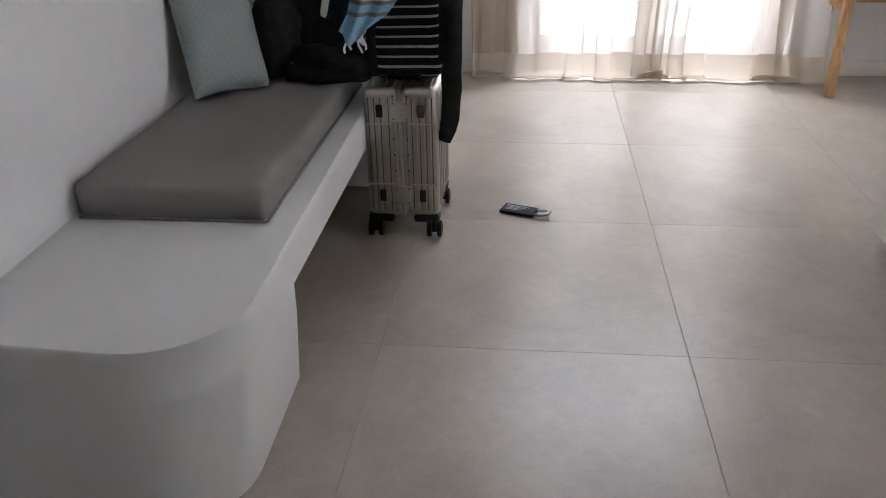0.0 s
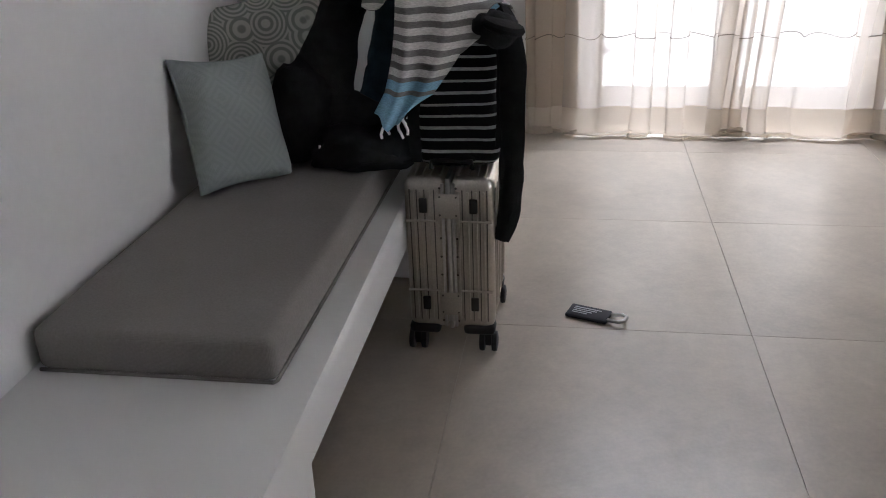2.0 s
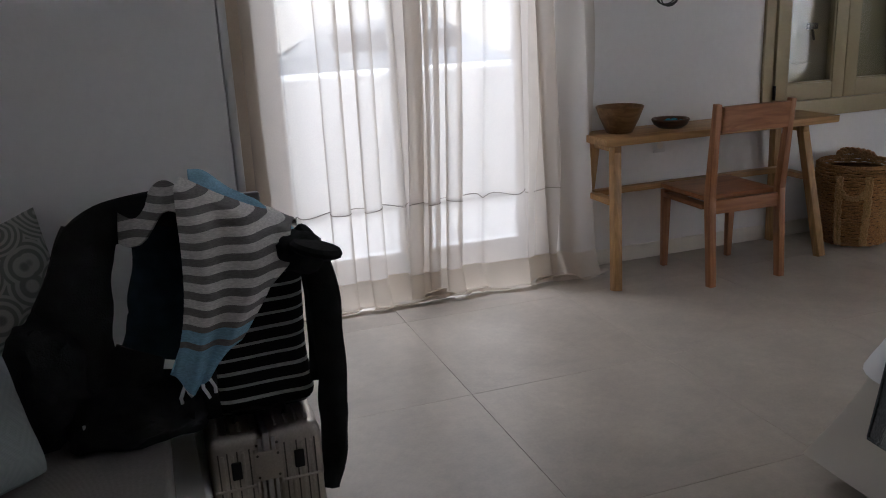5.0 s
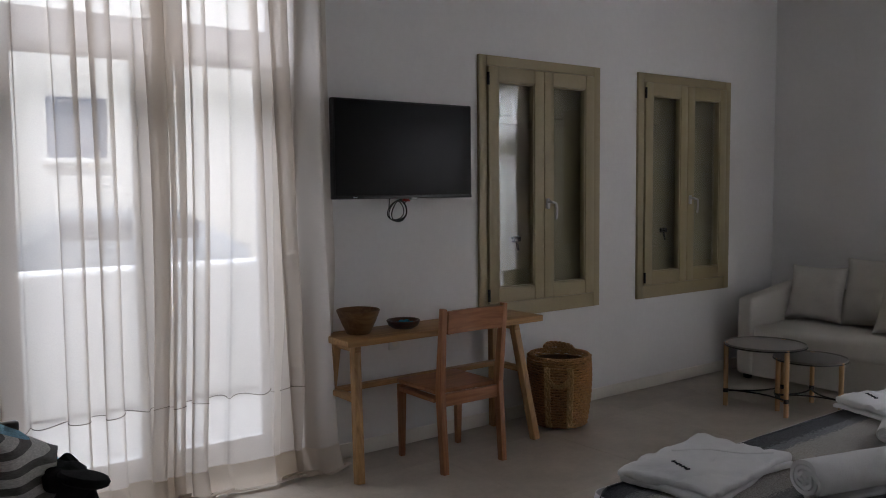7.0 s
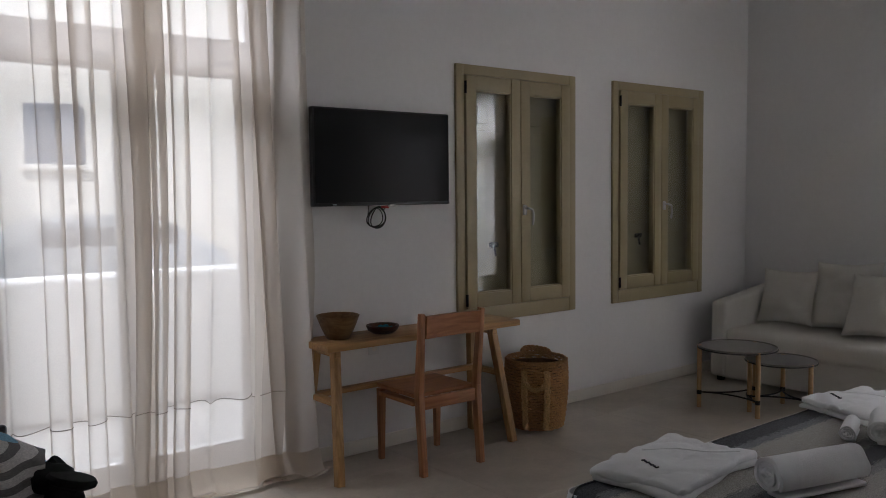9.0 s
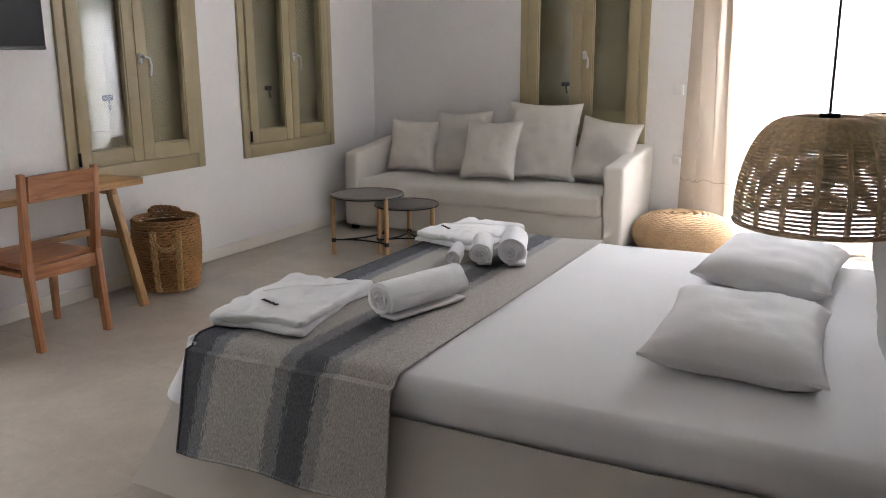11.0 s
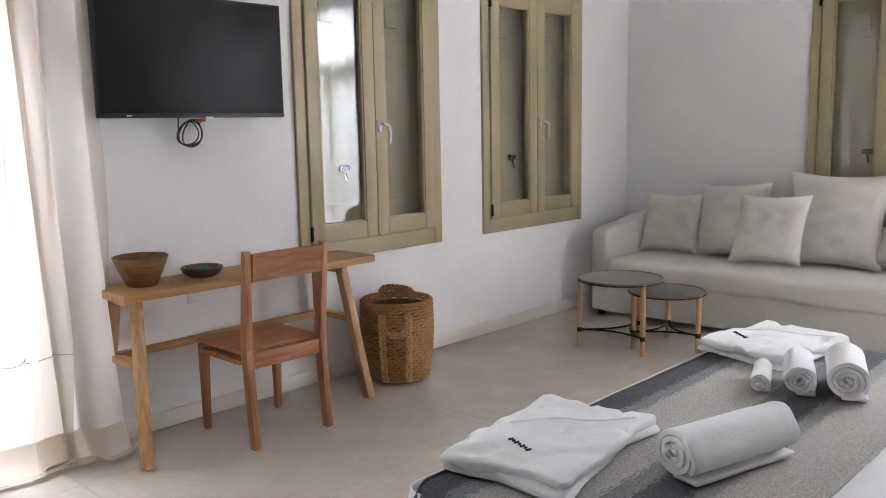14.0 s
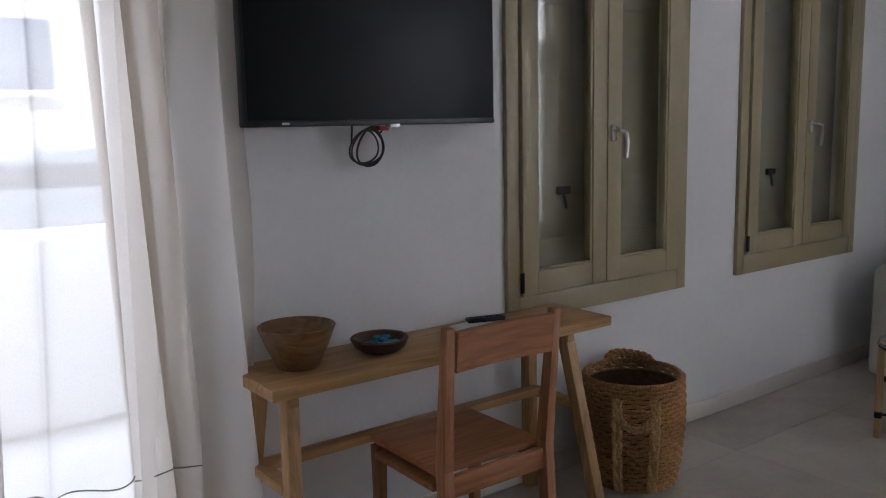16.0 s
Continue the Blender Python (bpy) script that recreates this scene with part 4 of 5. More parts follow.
def beach_towel():
    ob = thing("beach_towel", "grey-striped blue beach towel thrown over the luggage", "towel")

    def f(u, v):
        # v runs from the hanging tip (0) up and over the top (1)
        zz = 0.690 + 0.385 * min(1.0, v / 0.72)
        k = min(1.0, v / 0.72)
        left = -0.275 + 0.065 * k + 0.015 * math.sin(k * 4)
        width = 0.085 + 0.10 * min(1, k * 1.5) + 0.04 * k
        x = left + width * u
        y = 2.645 - 0.02 * math.sin(u * 3.1) + 0.012 * math.sin(u * 13 + v * 5) + 0.115 * k * k
        zz -= 0.09 * max(0, k - 0.45) * u * 2.4
        if k < 0.2:
            zz += 0.035 * abs(u - 0.45) * 2 * (1 - k / 0.2)
        if v > 0.72:
            w = (v - 0.72) / 0.28
            y += 0.22 * w
            zz += 0.018 * math.sin(w * 2.6) - 0.05 * w * w
            x += 0.05 * w
        p = Vector((x, y, zz))
        return p + Vector((0, 0.012, 0.008)) * noise.noise(p * 11)

    part("cloth", sheet_mesh(f, 40, 70, 0.004), BEACHTOWEL, ob)

    def g(u, v):
        x = -0.185 + 0.228 * u
        ridge = 1.085 - 0.165 * u ** 1.35
        y = 2.79 + 0.17 * v - 0.02 * math.sin(u * 3)
        p = Vector((x, y, ridge + 0.012 * math.sin(v * 3.14) - 0.06 * (1 - v) ** 3 - 0.05 * v ** 4))
        return p + Vector((0, 0.012, 0.016)) * noise.noise(p * 17)

    part("blue_end", sheet_mesh(g, 46, 30, 0.005), BLUETOWEL, ob, "pale blue end of the towel")

    def left(u, v):
        x = -0.34 + 0.19 * u
        ridge = 1.015 + 0.055 * u - 0.02 * math.sin(u * 9)
        y = 2.86 + 0.14 * v
        p = Vector((x, y, ridge + 0.012 * math.sin(v * 3.14) - 0.055 * (1 - v) ** 2 - 0.03 * v ** 4))
        return p + Vector((0.01, 0.014, 0.026)) * noise.noise(p * 15)

    part("thrown_corner", sheet_mesh(left, 40, 30, 0.005), BEACHTOWEL, ob)
    for k, x in enumerate((-0.258, -0.243, -0.213, -0.200)):
        pts = [(x + 0.006 * math.sin(i * 1.1 + k), 2.650 + 0.003 * math.cos(i + k), 0.715 - 0.012 * i + 0.01 * (k % 2)) for i in range(6)]
        part("fringe", tube(pts, 0.004, 6), TERRY, ob, "white knotted fringe")


BLUETOWEL = mat("blue_towel", (0.26, 0.46, 0.60), 0.95, grain=[(14, 0.15, 3), (200, 0.15, 2)], bump=[(20, 0.6), (200, 0.3)], spec=0.05)
beach_towel()


def luggage_tag():
    ob = thing("luggage_tag", "dark printed luggage tag lying on the floor", "luggage tag", pose(0.30, 2.935, 0.002, 0, 0, -19))
    card = part("card", box(-0.08, 0.05, -0.036, 0.036, 0.0, 0.012, 0.004, 3), INK, ob)
    for k in range(4):
        part("print_bar", box(-0.065, 0.02 - 0.012 * k, 0.016 - k * 0.011, 0.02 - k * 0.011, 0.0122, 0.0128), PALEINK, card, smooth=False)
    part("clip", tube([(0.05, -0.018, 0.008), (0.085, -0.024, 0.012), (0.10, -0.012, 0.014), (0.10, 0.012, 0.014), (0.085, 0.024, 0.012), (0.05, 0.018, 0.008)], 0.006, 8), STEEL, ob, "bright metal clip")


luggage_tag()


def relief_panel():
    def f(u, v):
        y, z = 3.17 + 0.32 * u, 0.02 + 2.6 * v
        return Vector((-0.052 + 0.008 * math.sin(z * 95 + math.sin(y * 40) * 2.0 + y * 60), y, z))
    ob = thing("relief_panel", "white carved relief panel on the wall's end", "wall panel")
    part("carving", sheet_mesh(f, 14, 420), WHITEWASH, ob)
    for y0, y1 in ((3.145, 3.17), (3.49, 3.515)):
        part("edge_strip", box(-0.061, -0.040, y0, y1, 0.001, 2.64, 0.003), WHITEWASH, ob)


relief_panel()


# ---- desk, chair, basket ----
def desk():
    ob = thing("desk", "narrow oak console desk with splayed legs", "desk", pose(0, 0, 0))
    part("tabletop", box(1.835, 3.262, 4.575, 4.895, 0.712, 0.75, 0.005), OAK, ob)
    for xt, xb in ((1.915, 1.845), (3.065, 3.115)):
        for yt, yb in ((4.635, 4.495), (4.835, 4.885)):
            part("leg", bar((xb, yb, 0.0), (xt, yt, 0.713), 0.044, 0.05, bev=0.004), OAK_V, ob)
        k = 0.43 / 0.713
        x = xb + (xt - xb) * k
        part("side_rail", bar((x, 4.495 + 0.14 * k + 0.02, 0.43), (x, 4.885 - 0.05 * k - 0.02, 0.43), 0.03, 0.05, bev=0.003, up=(1, 0, 0)), OAK, ob)
        part("top_rail", bar((xt, 4.60, 0.695), (xt, 4.87, 0.695), 0.04, 0.034, bev=0.003, up=(1, 0, 0)), OAK, ob)
    part("stretcher", bar((1.89, 4.80, 0.44), (3.08, 4.80, 0.44), 0.03, 0.05, bev=0.003, up=(0, 1, 0)), OAK, ob)


desk()


def chair():
    ob = thing("desk_chair", "reddish wooden chair facing the desk", "chair", pose(2.285, 4.33, 0, 0, 0, -1))
    W, D = 0.41, 0.42
    for x, s in ((0.0, -1), (W, 1)):
        part("back_leg", bar((x, 0.0, 0), (x, 0.035, 0.46), 0.034, 0.042, 0.036, 0.05), CHERRY_V, ob)
        part("back_post", bar((x, 0.035, 0.455), (x + 0.012 + s * 0.008, 0.008, 0.905), 0.036, 0.05, 0.03, 0.034), CHERRY_V, ob)
        part("front_leg", bar((x, D, 0), (x, D - 0.005, 0.425), 0.030, 0.03, 0.042, 0.042), CHERRY_V, ob)
        part("side_apron", bar((x, 0.055, 0.40), (x, D - 0.02, 0.40), 0.022, 0.06, up=(1, 0, 0)), CHERRY, ob)
    part("front_apron", bar((0.02, D, 0.40), (W - 0.02, D, 0.40), 0.06, 0.022, up=(0, 1, 0)), CHERRY, ob)
    part("back_apron", bar((0.017, 0.033, 0.40), (W - 0.017, 0.033, 0.40), 0.07, 0.024, up=(0, 1, 0)), CHERRY, ob)
    b = box(-0.012, W + 0.012, 0.062, D + 0.035, 0.428, 0.452, 0.006, 3)
    bmesh.ops.subdivide_edges(b, edges=[e for e in b.edges if e.calc_length() > 0.2], cuts=12, use_grid_fill=True)
    for v in b.verts:
        if v.co.z > 0.44:
            v.co.z -= 0.006 * max(0.0, math.sin((v.co.x + 0.012) / (W + 0.024) * math.pi)) * max(0.0, math.sin((v.co.y - 0.06) / 0.4 * math.pi))
    part("seat", b, CHERRY, ob)

    def f(u, v):
        return Vector((0.022 + u * (W - 0.024), 0.010 + 0.03 * (1 - v) * 0.45 + 0.016 * math.sin(u * math.pi) - 0.008, 0.768 + 0.125 * v))

    part("backrest", sheet_mesh(f, 18, 4, 0.02), CHERRY, ob)


chair()


def braid(pts, r, material, ob, name="handle"):
    pts = [Vector(p) for p in pts]
    b = bmesh.new()
    for s in range(3):
        path = []
        for i in range(len(pts) * 5 - 4):
            k = i / 5
            a, c = pts[int(k)], pts[min(len(pts) - 1, int(k) + 1)]
            p = a.lerp(c, k % 1)
            d = (c - a).normalized() if (c - a).length else Vector((0, 0, 1))
            u = d.cross(Vector((0.3, 0.9, 0.2))).normalized()
            ph = i * 0.75 + s * math.tau / 3
            path.append(p + u * math.sin(ph) * r * 0.9 + d.cross(u) * math.sin(2 * ph) * r * 0.45)
        tube(path, r * 0.62, 6, bm=b)
    return part(name, b, material, ob, "braided rope handle")


def basket():
    ob = thing("laundry_basket", "tall woven seagrass laundry basket with braided handles", "basket", pose(3.485, 4.655, 0, 0, 0, -26))
    Hb, rows = 0.452, 25
    rad = lambda z: 0.172 + 0.033 * math.sin(min(1, z / Hb) * 2.2)
    # Added inner shell; shade between the rope rows is put into its dark colour.
    part("inner_shell", lathe([(0.0, 0.012), (0.165, 0.012), (0.172, 0.05), (0.198, 0.24), (0.192, 0.42), (0.184, 0.42), (0.19, 0.24), (0.16, 0.06), (0.0, 0.05)], 36), SHADEROPE, ob)
    b = bmesh.new()
    for k in range(rows):
        z = 0.01 + (k + 0.5) * Hb / rows
        n = 92
        tube([((rad(z) + 0.0045 * math.sin(j * math.pi / 2 + (k % 2) * math.pi)) * math.cos(j / n * math.tau), (rad(z) + 0.0045 * math.sin(j * math.pi / 2 + (k % 2) * math.pi)) * math.sin(j / n * math.tau), z + 0.002 * math.sin(j * 1.1 + k)) for j in range(n)], 0.0083, 6, True, bm=b)
    part("weave", b, ROPE, ob)
    n = 60
    braid([(rad(Hb) * math.cos(j / n * math.tau), rad(Hb) * math.sin(j / n * math.tau), Hb + 0.004) for j in range(n + 1)], 0.009, ROPE, ob, "rim")
    for a0, out in ((-110, 1), (70, -1)):
        pts = []
        for a, z in ((a0 - 20, 0.02), (a0 - 20, 0.12), (a0 - 20, 0.24), (a0 - 20, 0.34), (a0 - 20, 0.41)):
            pts.append(((rad(z) + 0.012) * math.cos(radians(a)), (rad(z) + 0.012) * math.sin(radians(a)), z))
        braid(pts, 0.015, HANDLEROPE, ob, "side_braid")
        pts = [((rad(z) + 0.012) * math.cos(radians(a0 + 20)), (rad(z) + 0.012) * math.sin(radians(a0 + 20)), z) for z in (0.02, 0.12, 0.24, 0.34, 0.41)]
        braid(pts, 0.015, HANDLEROPE, ob, "side_braid")
        if out > 0:
            braid([((rad(z) + 0.016) * math.cos(radians(a)), (rad(z) + 0.016) * math.sin(radians(a)), z) for a, z in ((a0 - 20, 0.40), (a0 - 18, 0.34), (a0 - 10, 0.30), (a0, 0.29), (a0 + 10, 0.30), (a0 + 18, 0.34), (a0 + 20, 0.40))], 0.011, HANDLEROPE, ob)
        else:
            braid([(rad(z) * math.cos(radians(a)), rad(z) * math.sin(radians(a)), z) for a, z in ((a0 - 26, 0.43), (a0 - 26, 0.465), (a0 - 15, 0.48), (a0, 0.487), (a0 + 15, 0.492), (a0 + 27, 0.485), (a0 + 29, 0.44))], 0.015, ROPE, ob)


HANDLEROPE = mat("handle_rope", (0.54, 0.33, 0.15), 0.85, grain=[(120, 0.3, 3)], bump=[(160, 0.6)])
SHADEROPE = mat("shaded_seagrass", (0.13, 0.075, 0.035), 0.9, grain=[(60, 0.3, 3)], bump=[(120, 0.6)])
basket()


def television():
    ob = thing("television", "black flat wall television with a slim bezel", "television")
    x0, x1, z0, z1, y = 1.885, 2.852, 1.496, 2.050, 4.775
    part("casing", box(x0, x1, y + 0.004, y + 0.045, z0, z1, 0.006), PLASTIC, ob)
    part("back_hump", box(x0 + 0.2, x1 - 0.2, y + 0.045, y + 0.075, z0 + 0.08, z1 - 0.15, 0.012), PLASTIC, ob)
    part("screen", box(x0 + 0.010, x1 - 0.010, y, y + 0.0035, z0 + 0.020, z1 - 0.010, 0.001), SCREEN, ob, "switched-off glossy black screen")
    part("bottom_bezel", box(x0 + 0.004, x1 - 0.004, y - 0.001, y + 0.0035, z0 + 0.002, z0 + 0.017, 0.001), PLASTIC, ob)
    part("sensor", box(2.395, 2.435, y - 0.004, y + 0.02, z0 - 0.008, z0 + 0.004, 0.002), STEEL, ob)
    part("badge", box(2.005, 2.03, y - 0.002, y - 0.0011, z0 + 0.006, z0 + 0.013), PALEINK, ob, smooth=False)
    part("wall_mount", box(2.2, 2.55, y + 0.0752, 4.9247, 1.64, 1.90, 0.005), IRON, ob)


television()


def loop_cable():
    ob = thing("cable", "coiled black cable hanging below the television", "cable")
    for k, (rx, rz, dx) in enumerate(((0.062, 0.062, 0.0), (0.05, 0.066, 0.012), (0.056, 0.055, -0.008), (0.066, 0.058, 0.006))):
        pts = [(2.365 + dx + rx * math.cos(a) + 0.3 * rz * math.sin(a) * 0.5, 4.865 + 0.006 * k + 0.01 * math.sin(2 * a), 1.425 + rz * math.sin(a)) for a in (j / 36 * math.tau for j in range(36))]
        part("loop", tube(pts, 0.0035, 6, True), PLASTIC, ob)
    part("lead", tube([(2.41, 4.86, 1.47), (2.425, 4.84, 1.495), (2.42, 4.83, 1.54)], 0.0035, 6), PLASTIC, ob)
    part("lead", tube([(2.30, 4.865, 1.44), (2.295, 4.85, 1.50), (2.30, 4.83, 1.54)], 0.0035, 6), PLASTIC, ob)
    part("plug", box(2.39, 2.43, 4.83, 4.86, 1.478, 1.494, 0.003), mat("red_plug", (0.4, 0.03, 0.03), 0.5), ob)


loop_cable()
_b = solo("wooden_bowl", lathe([(0.0, 0.0), (0.062, 0.0), (0.068, 0.006), (0.098, 0.07), (0.122, 0.132), (0.118, 0.135), (0.113, 0.131), (0.09, 0.07), (0.058, 0.014), (0.0, 0.012)], 48), BOWLWOOD, "tall flared brown wooden bowl on the desk", "bowl")
_b.matrix_world = pose(2.01, 4.752, 0.751)
_b = solo("folded_note", box(-0.02, 0.02, -0.012, 0.012, 0, 0.022, 0.003), WHITEPLASTIC, "small white folded note inside the bowl", "note")
_b.matrix_world = pose(1.985, 4.77, 0.764, 12, 14, 30)


def dish():
    ob = thing("ashtray_dish", "dark carved wooden dish with blue pebbles", "dish", pose(2.31, 4.745, 0.751))
    part("dish", lathe([(0.0, 0.0), (0.06, 0.0), (0.085, 0.016), (0.098, 0.042), (0.094, 0.048), (0.083, 0.046), (0.07, 0.02), (0.0, 0.013)], 44, wob=0.01), DARKWOOD, ob)
    rnd = random.Random(4)
    for k in range(16):
        r, a = 0.058 * rnd.random() ** 0.5, rnd.random() * 6.28
        part("pebble", blob(r * math.cos(a), r * math.sin(a), 0.028 + 0.008 * rnd.random(), 0.016, 0.013, 0.009, k, 0.2, 2), BLUEGLASS, ob, "blue glass pebble")


dish()
_b = solo("paper_sheet", box(-0.15, 0.105, -0.055, 0.05, 0, 0.002), WHITEPLASTIC, "white paper card on the desk", "paper", smooth=False)
_b.matrix_world = pose(2.80, 4.81, 0.751, 0, 0, 4)


def remote():
    ob = thing("remote_control", "black remote control lying on a card", "remote control", pose(2.835, 4.825, 0.7535, 0, 0, -18))
    part("body", box(-0.075, 0.075, -0.022, 0.022, 0, 0.017, 0.006, 3), PLASTIC, ob)
    for i in range(6):
        part("button", box(-0.06 + i * 0.02, -0.05 + i * 0.02, -0.008, 0.008, 0.0165, 0.019, 0.002), RUBBER, ob)


remote()


def wall_plate(name, label, m, holes):
    ob = thing(name, label, "wall socket", m)
    part("plate", box(-0.04, 0.04, -0.010, -0.0005, -0.04, 0.04, 0.004, 3), WHITEPLASTIC, ob)
    for x in holes:
        o = part("socket", lathe([(0.0, 0.0), (0.018, 0.0), (0.02, 0.003), (0.0, 0.003)], 20), SKIRT, ob)
        o.matrix_local = pose(x, -0.0105, 0, 90)


wall_plate("wall_socket", "white round-hole wall socket behind the desk", pose(2.36, 4.924, 0.63), (0.0,))
wall_plate("wall_socket", "white wall socket beside the sofa", pose(6.4195, 2.10, 0.64, 0, 0, -90), (-0.0,))
wall_plate("light_switch", "flat white light switch on the wall", pose(6.4195, 2.12, 1.18, 0, 0, -90), ())
_ad = solo("plug_adapter", box(6.35, 6.405, 2.07, 2.12, 0.605, 0.65, 0.006), WHITEPLASTIC, "white plug adapter in the wall socket", "plug")


# ---- sofa corner ----
def sofa():
    ob = thing("sofa", "white linen slipcovered sofa with low sloping arms", "sofa")
    X0, X1, Y0, Y1 = 5.55, 6.39, 2.29, 4.70

    def soft(b, amp, f):
        for v in b.verts:
            v.co += Vector((noise.noise(v.co * f), noise.noise(v.co * f + Vector((5, 0, 0))), noise.noise(v.co * f + Vector((0, 5, 0))))) * amp
        return b

    def slab(x0, x1, y0, y1, z0, z1, bev, amp=0.008, f=4.0):
        b = box(x0, x1, y0, y1, z0, z1, bev, 4)
        bmesh.ops.subdivide_edges(b, edges=[e for e in b.edges if e.calc_length() > 0.2], cuts=12, use_grid_fill=True)
        return soft(b, amp, f)

    part("skirt", slab(X0 + 0.02, X1, Y0 + 0.02, Y1 - 0.02, 0.035, 0.29, 0.012), SOFA, ob)
    part("seat_cushion", slab(X0 - 0.015, X1 - 0.16, Y0 + 0.15, Y1 - 0.14, 0.275, 0.445, 0.05, 0.014), SOFA, ob)
    part("backrest", slab(X1 - 0.17, X1, Y0 + 0.06, Y1 - 0.06, 0.28, 0.70, 0.05), SOFA, ob)
    for y0, y1 in ((Y0, Y0 + 0.15), (Y1 - 0.14, Y1)):
        b = box(X0, X1, y0, y1, 0.035, 0.655, 0.03, 4)
        bmesh.ops.subdivide_edges(b, edges=[e for e in b.edges if e.calc_length() > 0.2], cuts=10, use_grid_fill=True)
        for v in b.verts:
            if v.co.z > 0.3:
                v.co.z += 0.10 * (v.co.x - X0) / (X1 - X0) * (v.co.z - 0.3) / 0.36
        part("arm", soft(b, 0.008, 5), SOFA, ob)
    for x, y in ((X0 + 0.06, Y0 + 0.07), (X1 - 0.06, Y0 + 0.07), (X0 + 0.06, Y1 - 0.07), (X1 - 0.06, Y1 - 0.07)):
        part("foot", box(x - 0.025, x + 0.025, y - 0.025, y + 0.025, 0, 0.045, 0.004), IRON, ob)


sofa()
for _k, (_y, _x, _w, _t, _yaw, _roll, _l) in enumerate((
        (4.33, 6.10, 0.46, 70, 4, 0, "off-white linen cushion leaning in the sofa's corner"),
        (3.86, 6.13, 0.55, 72, -6, 3, "large off-white linen cushion leaning on the sofa's back"),
        (3.14, 6.12, 0.64, 74, 2, -1, "largest off-white linen cushion leaning on the sofa's back"),
        (2.60, 6.10, 0.52, 68, -10, -6, "off-white linen cushion leaning by the sofa's arm"),
        (3.50, 5.92, 0.50, 64, -3, 2, "off-white linen cushion propped before the others"))):
    _m = Matrix.Translation((_x, _y, 0.455 + _w / 2 * 0.955)) @ pose(0, 0, 0, 0, 0, -90 + _yaw) @ pose(0, 0, 0, _t + 2, 0, 0) @ pose(0, 0, 0, 0, 0, _roll)
    cushion_thing("sofa_cushion", _l, _m, _w, _w, 0.14, SOFA, 10 + _k, "cushions on the sofa", wrinkle=0.02)


def coffee_table(label, cx, cy, z, R, legs, rl):
    ob = thing("side_table", label, "table", pose(cx, cy, 0), "nesting side tables")
    part("tray_top", lathe([(0.0, z - 0.012), (R - 0.02, z - 0.012), (R, z - 0.008), (R + 0.003, z + 0.006), (R - 0.002, z + 0.008), (R - 0.008, z), (0.0, z)], 64), CONCRETE, ob, "round dark grey enamelled tray top")
    part("rim", tube([((R + 0.002) * math.cos(a), (R + 0.002) * math.sin(a), z - 0.008) for a in (k / 64 * math.tau for k in range(64))], 0.005, 6, True), IRON, ob)
    for a in legs:
        c, s = math.cos(radians(a)), math.sin(radians(a))
        leg = part("leg", tube([(rl * c, rl * s, 0.0), (rl * c, rl * s, z + 0.002)], 0.0165, 14), PINE, ob, "turned pine leg")
        part("foot_ring", tube([(rl * c, rl * s, 0.095), (rl * c, rl * s, 0.125)], 0.0175, 14), IRON, leg)
    for i in range(3):
        a, b2 = radians(legs[i]), radians(legs[(i + 1) % 3])
        p, q = Vector((rl * math.cos(a), rl * math.sin(a), 0.11)), Vector((rl * math.cos(b2), rl * math.sin(b2), 0.11))
        pts = []
        for k in range(13):
            u = k / 12
            pts.append((p * (1 - u) ** 2 + q * u * u) + Vector((0, 0, 0.11)) * (2 * u * (1 - u)))
        part("curved_stretcher", tube(pts, 0.006, 8), IRON, ob)
    return ob


_a0 = math.degrees(math.atan2(4.258 - 4.02, 4.707 - 4.864))
coffee_table("round grey side table with pine legs", 4.864, 4.02, 0.452, 0.268, (_a0, _a0 + 120, _a0 + 240), 0.258)
_a1 = math.degrees(math.atan2(3.564 - 3.794, 5.037 - 5.054))
coffee_table("lower round grey side table with pine legs", 5.054, 3.794, 0.365, 0.238, (_a1, _a1 + 120, _a1 + 240), 0.228)


def pouf():
    ob = thing("pouf", "round braided jute pouf on the floor", "pouf", pose(5.93, 1.93, 0))
    part("core", lathe([(0.0, 0.004), (0.22, 0.004), (0.305, 0.07), (0.335, 0.14), (0.295, 0.21), (0.20, 0.255), (0.0, 0.275)], 44), JUTE, ob)
    b = bmesh.new()
    N = 26
    for k in range(N):
        a = -0.95 + 2.5 * k / (N - 1)
        r, z = 0.03 + 0.325 * max(0.0, math.cos(a)) ** 0.6, 0.145 + 0.148 * math.sin(a)
        n = max(14, int(r * 260))
        tube([(r * (1 + 0.012 * math.sin(j * 2.1)) * math.cos(j / n * math.tau), r * math.sin(j / n * math.tau), max(0.012, z + 0.003 * math.sin(j * 1.9 + k))) for j in range(n)], 0.0125, 6, True, bm=b)
    part("braid", b, JUTE, ob)


pouf()


